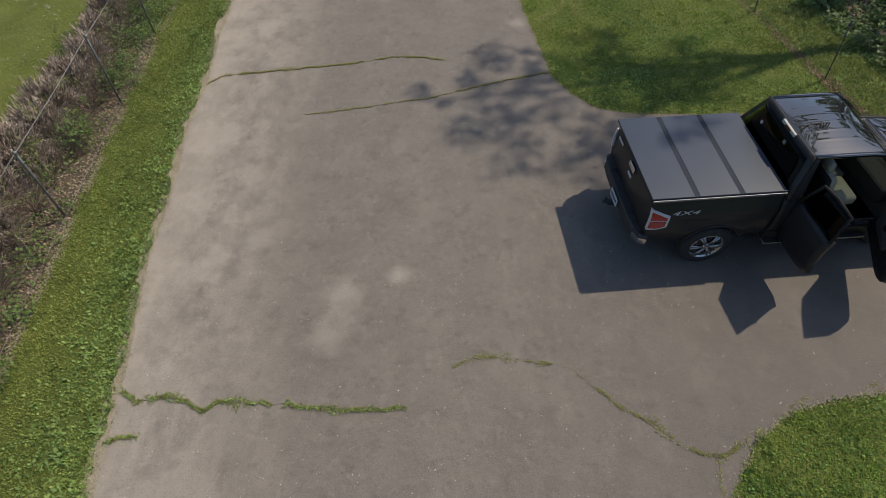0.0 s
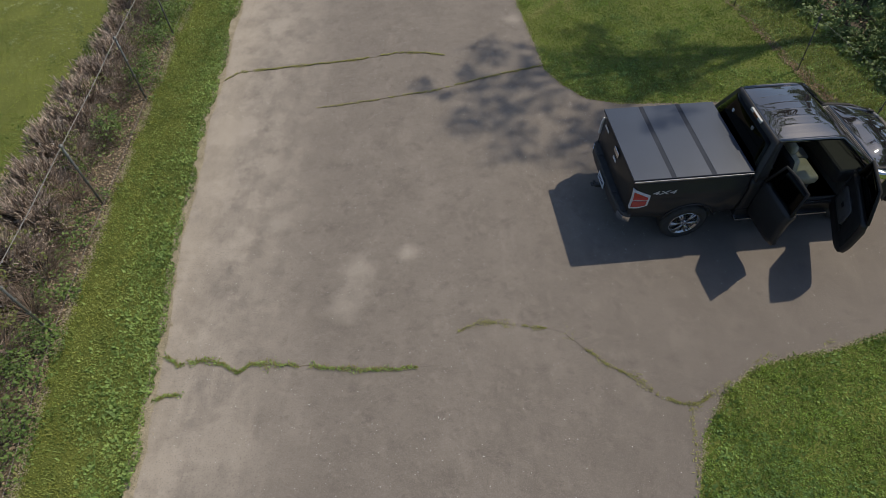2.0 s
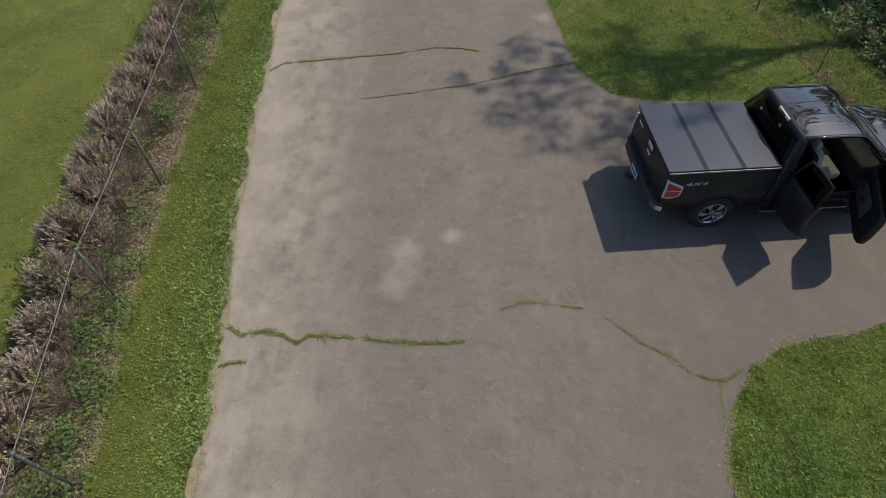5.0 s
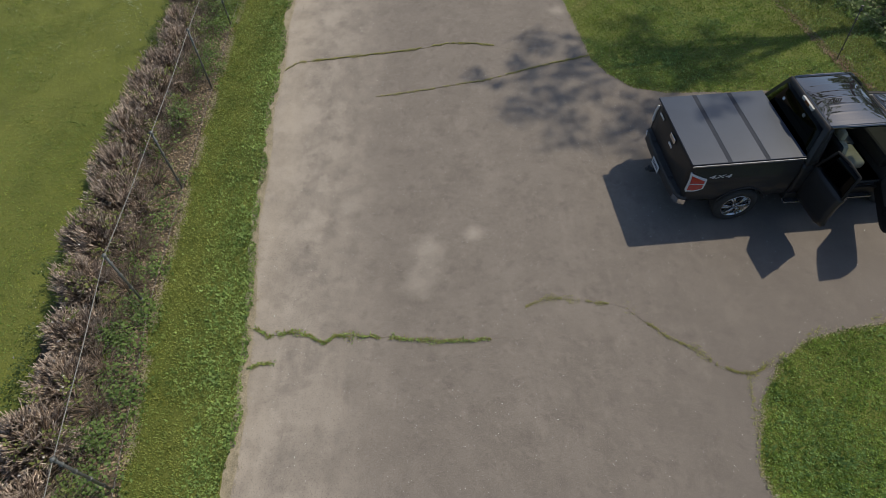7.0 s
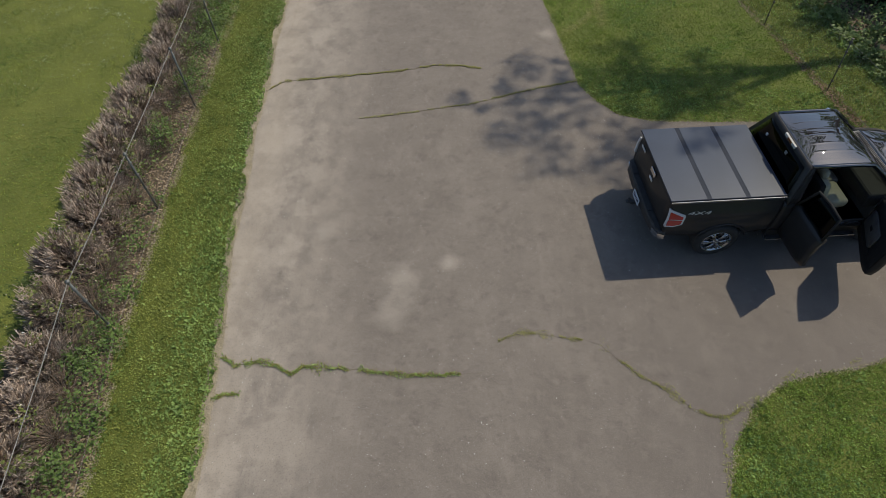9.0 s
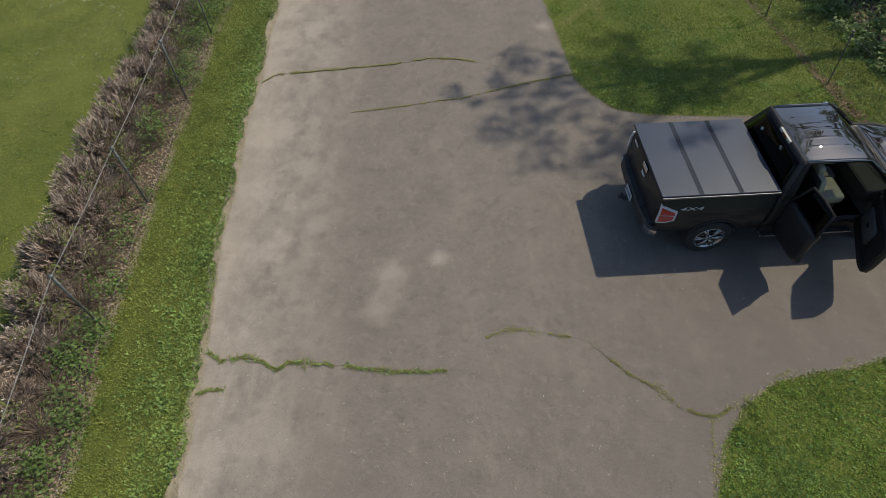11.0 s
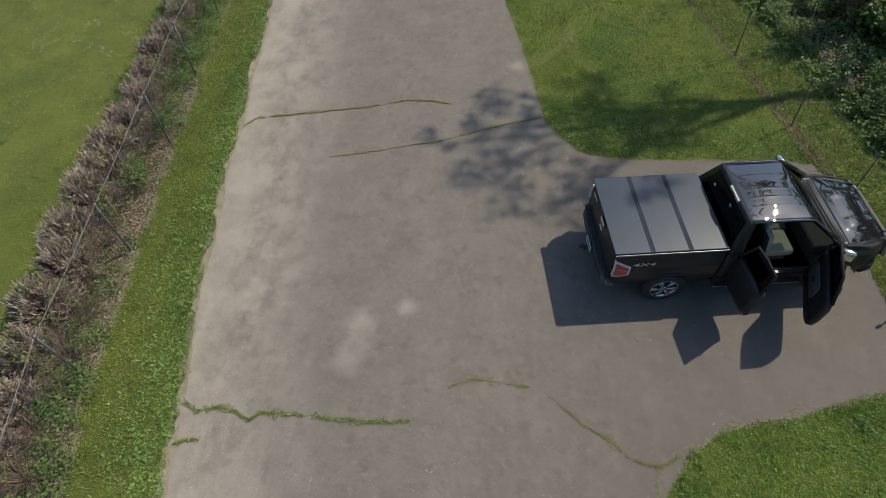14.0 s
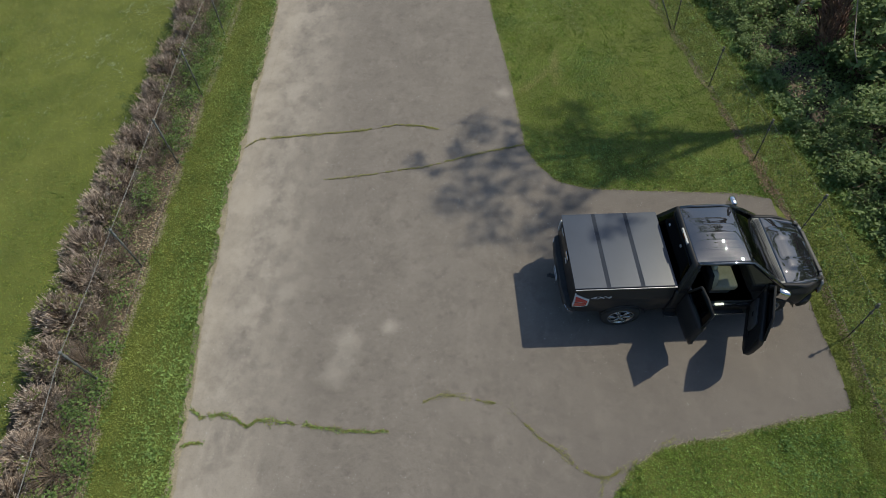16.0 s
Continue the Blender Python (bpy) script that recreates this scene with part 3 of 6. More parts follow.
    for u0, u1 in ((-0.035, 0.566), (0.644, 1.216), (1.294, 1.90)):
        part("cover_panel", box(bmesh.new(), u0, u1, -0.85, 0.87, 1.374, 1.398, 0.003), COVER, cover)
    for s in (-1, 1):
        part("cover_rail", box(bmesh.new(), -0.03, 1.90, s * 0.875 - 0.008, s * 0.875 + 0.008, 1.352, 1.380, 0.004), ALLOY, cover, "bright metal side rail")
    # rear bumper with plate and hitch
    section = [(0.0, 0.50), (0.0, 0.63), (-0.02, 0.66), (-0.13, 0.66), (-0.13, 0.46), (-0.02, 0.465)]
    path = [(0.08, -0.93), (-0.03, -0.885), (-0.085, -0.75), (-0.11, -0.5), (-0.12, 0.0), (-0.11, 0.5), (-0.085, 0.75), (-0.03, 0.885), (0.08, 0.93)]
    bm = sweep(bmesh.new(), path, section)
    bumper = part("rear_bumper", bm, PLASTIC, truck)
    bm = bmesh.new()
    box(bm, -0.10, 0.03, -0.42, 0.42, 0.662, 0.674, 0.004)
    for s in (-1, 1):
        box(bm, -0.07, 0.03, s * 0.66 - 0.17, s * 0.66 + 0.17, 0.662, 0.674, 0.004)
    part("step_pad", bm, PLASTIC, bumper)
    for ends in (path[:3], path[-3:]):
        bm = sweep(bmesh.new(), ends, [(0.006, 0.485), (0.006, 0.60), (-0.015, 0.605), (-0.015, 0.475)])
        part("bumper_end", bm, CHROME, bumper, "chrome bumper corner")
    plate = part("number_plate", box(bmesh.new(), -0.150, -0.143, -0.155, 0.155, 0.485, 0.635, 0.002), PLATE, bumper)
    bm = bmesh.new()
    for k in range(6):
        box(bm, -0.153, -0.150, -0.115 + 0.042 * k, -0.09 + 0.042 * k, 0.535, 0.590)
    part("plate_bars", bm, INK, plate)
    bm = bmesh.new()
    box(bm, -0.22, 0.05, -0.03, 0.03, 0.40, 0.455, 0.004)
    box(bm, -0.31, -0.17, -0.035, 0.035, 0.455, 0.475, 0.004)
    tube(bm, [(-0.26, 0, 0.475), (-0.26, 0, 0.515)], 0.014)
    lathe_ball = bmesh.ops.create_uvsphere(bm, u_segments=12, v_segments=8, radius=0.026)["verts"]
    bmesh.ops.translate(bm, vec=(-0.26, 0, 0.53), verts=lathe_ball)
    part("tow_hitch", bm, PLASTIC, truck, "black tow hitch with ball")

    # cab shell
    def roof_rib(s, t):
        k = abs((t * 7.0) % 1.0 - 0.5)
        return 0.0028 * step(0.10, 0.16, s) * step(0.90, 0.84, s) * step(0.12, 0.03, k) * step(0.05, 0.12, t) * step(0.95, 0.88, t)

    part("roof", sheet(bmesh.new(), (2.17, -0.63, 1.828), (3.20, -0.63, 1.828), (3.20, 0.63, 1.828), (2.17, 0.63, 1.828), 0.04, 32, 84, 0.06, roof_rib), BLACK, truck, "glossy black roof with long pressed ribs", smooth=True)
    for s in (-1, 1):
        rail = [(2.20, s * 0.652, 1.82), (2.5, s * 0.668, 1.825), (3.0, s * 0.668, 1.822), (3.22, s * 0.655, 1.80), (3.62, s * 0.765, 1.50), (4.01, s * 0.85, 1.20)]
        part("pillar", tube(bmesh.new(), rail, [0.030, 0.030, 0.032, 0.044, 0.050, 0.050], 8), BLACK, truck, smooth=True)
    # back of the cab with its window
    bm = bmesh.new()
    sheet(bm, (1.93, -0.90, 0.60), (1.975, -0.895, 1.22), (1.975, 0.895, 1.22), (1.93, 0.90, 0.60), 0.06, 4, 8, 0.008)
    sheet(bm, (1.950, -0.905, 1.215), (2.140, -0.672, 1.842), (2.140, 0.672, 1.842), (1.950, 0.905, 1.215), 0.06, 10, 10, 0.022)
    back = part("cab_back", bm, DULLBLACK, truck, smooth=True)
    part("rear_window", sheet(bmesh.new(), (1.988, -0.80, 1.25), (2.137, -0.61, 1.76), (2.137, 0.61, 1.76), (1.988, 0.80, 1.25), 0.004, 8, 8, 0.012), DARKGLASS, back, "dark tinted rear window", smooth=True).location = (-0.0420, 0, 0.004)
    lamp = part("brake_lamp", box(bmesh.new(), 2.10, 2.16, -0.20, 0.16, 1.785, 1.835, 0.008), CLEARLENS, truck, "high brake lamp with pale end lenses")
    part("lens", box(bmesh.new(), 2.092, 2.12, -0.09, 0.05, 1.79, 1.83, 0.004), AMBER, lamp)
    bm = bmesh.new()
    box(bm, 2.02, 2.045, 0.40, 0.46, 1.52, 1.58, 0.01)
    part("window_latch", bm, SILVER, back)
    part("sticker", box(bmesh.new(), 2.046, 2.060, -0.18, -0.12, 1.635, 1.690, 0.002), TRIM, back, "small pale sticker on the glass")
    # corner behind each rear door, and rocker under the doors
    for s in (-1, 1):
        bm = side_skin(bmesh.new(), 1.92, 2.14, 3, lambda u: 0.52, lambda u: 1.225, out_cab, 8, s, 0.07)
        c = [(1.965, s * 0.897, 1.215), (2.16, s * 0.897, 1.215), (2.27, s * 0.66, 1.825), (2.155, s * 0.66, 1.825)]
        sheet(bm, *(c if s < 0 else c[::-1]), 0.05, 3, 6, 0.01)
        part("rear_pillar", bm, DULLBLACK, truck, smooth=True)
        part("rocker", box(bmesh.new(), 1.93, 3.80, s * 0.86 - 0.06, s * 0.86 + 0.06, 0.40, 0.56, 0.015), DULLBLACK, truck)
        board = part("running_board", box(bmesh.new(), 1.95, 3.55, s * 0.945 - 0.06, s * 0.945 + 0.06, 0.37, 0.41, 0.012), PLASTIC, truck)
        part("end_cap", box(bmesh.new(), 1.925, 1.955, s * 0.945 - 0.055, s * 0.945 + 0.055, 0.372, 0.412, 0.004), ALLOY, board)
        part("board_trim", box(bmesh.new(), 1.95, 3.55, s * 1.003 - 0.006, s * 1.003 + 0.006, 0.38, 0.412, 0.003), ALLOY, board, "bright edge strip")
        part("scuff_plate", box(bmesh.new(), 2.25, 3.60, s * 0.86 - 0.03, s * 0.86 + 0.03, 0.563, 0.572, 0.002), ALLOY, truck)
    # closed doors on the far side
    for u0, u1 in ((2.15, 2.70), (2.715, 3.74)):
        door = part("door", side_skin(bmesh.new(), u0, u1, 10, lambda u: 0.55, lambda u: BELT, out_cab, 8, 1, 0.08), DULLBLACK, truck, smooth=True)
        top1 = min(u1, 3.16)
        c = [(u1 - 0.01, 0.885, BELT), (u0 + 0.01, 0.885, BELT), (u0 + 0.03, 0.68, 1.79), (top1, 0.68, 1.79)]
        part("window", sheet(bmesh.new(), *c, 0.006, 6, 4, 0.008), DARKGLASS, door, smooth=True)
        part("handle", box(bmesh.new(), u0 + 0.08, u0 + 0.26, 0.925, 0.955, 1.07, 1.10, 0.008), DULLBLACK, door)
    # bonnet, wings, cowl and windscreen
    def bonnet_shape(s, t):
        return 0.030 * step(0.15, 0.23, t) * step(0.85, 0.77, t) * step(0.05, 0.35, s) * step(1.0, 0.9, s) - 0.012 * step(0.32, 0.37, t) * step(0.68, 0.63, t) * step(0.15, 0.25, s) * step(0.95, 0.85, s)
    bm = sheet(bmesh.new(), (4.09, -0.80, 1.215), (4.90, -0.70, 1.135), (4.90, 0.70, 1.135), (4.09, 0.80, 1.215), 0.03, 20, 44, 0.045, bonnet_shape)
    for v in bm.verts:
        f = step(4.1, 4.9, v.co.x)
        v.co.x -= 0.09 * f * (v.co.y / 0.72) ** 2
        v.co.z -= 0.012 * f * f
    part("bonnet", bm, BLACK, truck, smooth=True)
    for s in (-1, 1):
        bm = side_skin(bmesh.new(), 3.76, 4.90, 34, arch(0.54, 4.04), lambda u: 1.225 - 0.085 * step(3.9, 4.95, u), out_nose, 14, s, 0.07)
        part("front_wing", bm, DULLBLACK, truck, smooth=True)
        c = [(3.98, s * 0.86, 1.21), (4.84, s * 0.72, 1.14), (4.86, s * 0.62, 1.14), (4.05, s * 0.78, 1.21)]
        part("wing_top", sheet(bmesh.new(), *(c if s < 0 else c[::-1]), 0.03, 8, 3, 0.012), BLACK, truck, smooth=True)
        pts = [(4.04 + 0.475 * math.cos(q), s * (out_nose(4.06, 0.8) + 0.004), 0.38 + 0.475 * math.sin(q)) for q in (radians(a) for a in range(22, 160, 8))]
        part("arch_lip", tube(bmesh.new(), pts, 0.016, 6), DULLBLACK, truck, smooth=True)
        c = [(4.905, s * 0.80, 0.80), (4.95, s * 0.50, 0.80), (4.915, s * 0.50, 1.10), (4.86, s * 0.74, 1.10)]
        lamp = part("headlamp", sheet(bmesh.new(), *(c if s > 0 else [c[1], c[0], c[3], c[2]]), 0.05, 5, 4, 0.02), HEADLENS, truck, "clear headlamp", smooth=True)
        part("indicator", box(bmesh.new(), 4.895, 4.925, s * 0.74 - 0.05, s * 0.74 + 0.05, 0.80, 0.84, 0.004), AMBER, lamp)
    grille = part("grille", box(bmesh.new(), 4.90, 4.98, -0.49, 0.49, 0.72, 1.12, 0.02), PLASTIC, truck, "black grille with chrome bars")
    for z in (0.82, 0.92, 1.02):
        part("grille_bar", box(bmesh.new(), 4.975, 5.0, -0.45, 0.45, z - 0.02, z + 0.02, 0.006), CHROME, grille)
    path = [(4.64, -0.935), (4.80, -0.90), (4.90, -0.79), (5.01, -0.45), (5.04, 0.0), (5.01, 0.45), (4.90, 0.79), (4.80, 0.90), (4.64, 0.935)]
    bm = sweep(bmesh.new(), path, [(0.0, 0.50), (0.0, 0.62), (0.02, 0.67), (0.13, 0.67), (0.13, 0.44), (0.02, 0.45)])
    part("front_bumper", bm, DULLBLACK, truck, smooth=True)
    cowl = part("cowl", sheet(bmesh.new(), (3.93, -0.80, 1.195), (4.10, -0.80, 1.208), (4.10, 0.80, 1.208), (3.93, 0.80, 1.195), 0.03, 3, 12, 0.01), COWL, truck, "grey cowl panel with vent slats")
    for k in range(4):
        u = 3.975 + 0.028 * k
        part("vent_slat", box(bmesh.new(), u, u + 0.011, -0.74, 0.74, 1.210, 1.220, 0.003), PLASTIC, cowl)
    part("windscreen", sheet(bmesh.new(), (3.96, -0.82, 1.205), (3.96, 0.82, 1.205), (3.22, 0.62, 1.81), (3.22, -0.62, 1.81), 0.006, 10, 8, 0.03), SCREEN, truck, "greenish tinted windscreen", smooth=True)
    # Unseen panels added behind the glass to keep sun off the ground beside the cab.
    for y0, y1, u, z in ((-0.60, -0.24, 3.53, 1.500), (0.10, 0.60, 3.38, 1.622)):
        part("sun_blocker", sheet(bmesh.new(), (u, y0 * 1.10, z), (u, y1 * 1.10, z), (3.18, y1, 1.782), (3.18, y0, 1.782), 0.012, 3, 2, 0.0), DARKTRIM, truck)
    for y0, y1 in ((-0.70, -0.05), (0.0, 0.60)):
        part("wiper", tube(bmesh.new(), [(3.98, y0, 1.225), (3.91, (y0 + y1) / 2, 1.30), (3.90, y1, 1.315)], 0.009, 6), PLASTIC, truck)

    # cabin
    bm = bmesh.new()
    box(bm, 2.0, 3.9, -0.82, 0.82, 0.56, 0.60)
    box(bm, 3.72, 3.9, -0.82, 0.82, 0.60, 1.16)
    part("cabin_floor", bm, DARKTRIM, truck)
    dash = part("dashboard", box(bmesh.new(), 3.48, 3.93, -0.80, 0.80, 0.90, 1.17, 0.05), DASH, truck)
    part("instrument_hood", box(bmesh.new(), 3.46, 3.62, 0.22, 0.58, 1.14, 1.21, 0.03), DARKTRIM, dash)
    bm = bmesh.new()
    ring = [(3.36 + 0.10 * math.sin(q), 0.40 + 0.185 * math.cos(q), 1.02 + 0.155 * math.sin(q)) for q in (2 * math.pi * k / 24 for k in range(25))]
    tube(bm, ring, 0.014, 6)
    box(bm, 3.34, 3.37, 0.24, 0.56, 1.005, 1.035, 0.01)
    tube(bm, [(3.36, 0.40, 1.02), (3.55, 0.40, 0.96)], 0.03)
    part("steering_wheel", bm, DARKTRIM, truck)
    part("console", box(bmesh.new(), 2.70, 3.45, -0.13, 0.13, 0.60, 0.88, 0.03), TRIM, truck)
    for y in (-0.42, 0.42):
        seat = part("seat", box(bmesh.new(), 2.82, 3.34, y - 0.25, y + 0.25, 0.76, 0.93, 0.05), CLOTH, truck, "beige-grey cloth front seat", smooth=True)
        bm = box(bmesh.new(), -0.08, 0.08, -0.24, 0.24, 0, 0.52, 0.055)
        bmesh.ops.transform(bm, matrix=pose(2.86, y, 0.84, 0, -16, 0), verts=bm.verts)
        back_rest = part("backrest", bm, CLOTH, seat, smooth=True)
        bm = box(bmesh.new(), -0.115, -0.02, -0.255, 0.255, -0.02, 0.545, 0.04)
        bmesh.ops.transform(bm, matrix=pose(2.86, y, 0.84, 0, -16, 0), verts=bm.verts)
        part("back_shell", bm, MATTE, back_rest, "black seat back shell", smooth=True)
        bm = bmesh.new()
        for a, c in (((-0.13, 0.10), (-0.13, 0.42)), ((0.13, 0.10), (0.13, 0.42)), ((-0.13, 0.42), (0.13, 0.42))):
            tube(bm, [(0.082, a[0], a[1]), (0.082, c[0], c[1])], 0.007, 5)
        bmesh.ops.transform(bm, matrix=pose(2.86, y, 0.84, 0, -16, 0), verts=bm.verts)
        part("seat_seam", bm, TRIM, back_rest)
        bm = box(bmesh.new(), -0.05, 0.05, -0.13, 0.13, 0.0, 0.17, 0.04)
        bmesh.ops.transform(bm, matrix=pose(2.705, y, 1.375, 0, -10, 0), verts=bm.verts)
        part("headrest", bm, CLOTH, seat, smooth=True)
        part("seat_base", box(bmesh.new(), 2.86, 3.28, y - 0.21, y + 0.21, 0.60, 0.77, 0.02), DARKTRIM, seat)
    part("rear_bench", box(bmesh.new(), 2.02, 2.42, -0.72, 0.72, 0.72, 0.90, 0.04), TRIM, truck, "grey folding rear bench")
    part("headliner", box(bmesh.new(), 2.18, 3.18, -0.60, 0.60, 1.775, 1.79, 0.004), TRIM, truck)

    # open doors on the near side, each built about its hinge: x along the door, y outward
    def open_door(length, hinge, angle, front):
        """x runs from the hinge to the free edge, -y is the outside."""
        flip = 1 if not front else -1
        def at(x, y, z):
            return (flip * x, y, z)
        def out(u, z):
            return 0.05 - 0.04 * step(1.02, 1.22, z) - 0.05 * step(0.7, 0.45, z)
        lo, hi = (0.0, length) if not front else (-length, 0.0)
        door = part("door", side_skin(bmesh.new(), lo, hi, 10, lambda u: 0.47 + (0.06 * step(length - 0.18, length, abs(u))), lambda u: BELT, out, 8, -1, 0.09), DULLBLACK, truck, "open black door", smooth=True)
        door.matrix_basis = pose(*hinge, 0, 0, 0, ) @ pose(0, 0, 0, 0, 0, angle)
        lean = 0.10 if front else 0.05
        top_h = 0.17 if not front else 0.32
        tall = 1.74 if front else 1.67
        frame_pts = [at(0.02, -0.005, BELT), at(top_h, lean, tall - 0.015), at(length * 0.55, lean + 0.01, tall + 0.01), at(length - (0.17 if front else 0.05), lean, tall), at(length - 0.01, -0.005, BELT)]
        part("window_frame", tube(bmesh.new(), frame_pts, 0.024, 8), MATTE, door, smooth=True)
        c = [at(0.03, -0.005, BELT), at(length - 0.02, -0.005, BELT), at(length - (0.18 if front else 0.06), lean, tall - 0.02), at(top_h + 0.01, lean, tall - 0.02)]
        part("window", sheet(bmesh.new(), *c, 0.006, 4, 4, 0.0), DARKGLASS, door, smooth=True)
        x0, x1 = sorted((flip * 0.05, flip * (length - 0.05)))
        inner = part("inner_panel", box(bmesh.new(), x0, x1, 0.042, 0.075, 0.58, 1.19, 0.015), MATTE, door)
        if not front:
            x0, x1 = sorted((flip * length * 0.25, flip * length * 0.80))
            part("armrest", box(bmesh.new(), x0, x1, 0.07, 0.125, 0.86, 0.93, 0.02), MATTE, inner)
        if front:
            x0, x1 = sorted((flip * length * 0.13, flip * length * 0.66))
            pad = part("trim_insert", box(bmesh.new(), x0, x1, 0.073, 0.118, 0.72, 1.05, 0.05), INSERT, inner, "light grey padded insert", smooth=True)
            x0, x1 = sorted((flip * length * 0.34, flip * length * 0.44))
            part("pull_cup", box(bmesh.new(), x0, x1, 0.10, 0.122, 0.85, 0.92, 0.01), MATTE, pad, "black pull cup")
            x0, x1 = sorted((flip * length * 0.2, flip * length * 0.72))
            part("door_pocket", box(bmesh.new(), x0, x1, 0.07, 0.10, 0.60, 0.70, 0.015), MATTE, inner)
            h0, h1 = sorted((flip * (length - 0.26), flip * (length - 0.07)))
            part("handle", box(bmesh.new(), h0, h1, -0.075, -0.045, 0.99, 1.02, 0.008), DULLBLACK, door)
            mirror = part("mirror", box(bmesh.new(), -0.17, -0.05, -0.32, -0.10, 1.20, 1.42, 0.035), CHROME, door, "chrome door mirror", smooth=True)
            part("mirror_arm", box(bmesh.new(), -0.14, -0.08, -0.12, 0.0, 1.18, 1.23, 0.012), PLASTIC, mirror)
        return door

    open_door(0.80, (HINGE_R + 0.03, -0.885, 0), -87, False)
    open_door(1.16, (HINGE_F + 0.02, -0.885, 0), 66, True)
    mirror = part("mirror", box(bmesh.new(), 3.52, 3.64, 0.98, 1.20, 1.22, 1.44, 0.035), CHROME, truck, "chrome door mirror", smooth=True)
    part("mirror_arm", box(bmesh.new(), 3.54, 3.61, 0.86, 1.0, 1.19, 1.24, 0.012), PLASTIC, mirror)

    # lettering on the bed sides
    for s in (-1, 1):
        font = bpy.data.curves.new("decal", "FONT")
        font.body, font.size, font.extrude, font.align_x = "4X4", 0.125, 0.0015, "CENTER"
        font.shear = 0.2
        tmp = bpy.data.objects.new("decal_text", font)
        me = bpy.data.meshes.new_from_object(tmp)
        bpy.data.objects.remove(tmp)
        me.materials.append(SILVER)
        ob = new("decal", me)
        ob.parent = truck
        ob.matrix_basis = Matrix.Translation((0.49, s * (out_bed(0.52, 1.15) + 0.012), 1.115)) @ Matrix.Rotation(0.0 if s < 0 else math.pi, 4, "Z") @ Matrix.Rotation(radians(80), 4, "X") @ Matrix.Diagonal((1.85, 0.80, 1, 1))
        tagged(ob, "silver 4X4 lettering")
    return truck


build_truck(pose(3.53, 6.46, 0, 0, 0, 9.5))

# ---- fences ----
FENCE_LEFT = [(-3.9, -3.0), (-4.64, 0.31), (-5.24, 3.15), (-5.58, 5.79), (-5.95, 8.80), (-6.25, 11.28), (-6.52, 13.90), (-6.80, 16.6), (-7.1, 19.6)]
FENCE_RIGHT = [(10.1, -3.0), (9.95, 0.2), (9.72, 3.2), (9.42, 5.99), (9.02, 8.60), (8.36, 10.72), (7.58, 13.36), (6.84, 15.70), (6.0, 18.4), (5.2, 21.0)]


def along(line, y):
    """The x of the line at y."""
    pts = sorted((b, a) for a, b in line)
    return float(np.interp(y, [p[0] for p in pts], [p[1] for p in pts]))


def prisms(name, starts, ends, radius, mat):
    """Straight thin three-sided wires between starts and ends, in one mesh."""
    starts, ends = np.asarray(starts, float), np.asarray(ends, float)
    way = ends - starts
    way /= np.linalg.norm(way, axis=1, keepdims=True)
    a = np.cross(way, [0.31, 0.2, 0.93])
    a /= np.linalg.norm(a, axis=1, keepdims=True)
    b = np.cross(way, a)
    ring = [a * math.cos(q) + b * math.sin(q) for q in (0, 2.094, 4.189)]
    verts = np.stack([starts + r * radius for r in ring] + [ends + r * radius for r in ring], 1).reshape(-1, 3)
    n = np.arange(len(starts))[:, None] * 6
    faces = np.concatenate([n + np.array([[i, (i + 1) % 3, 3 + (i + 1) % 3, 3 + i]]) for i in range(3)])
    return raw_mesh(name, verts, faces, mat)


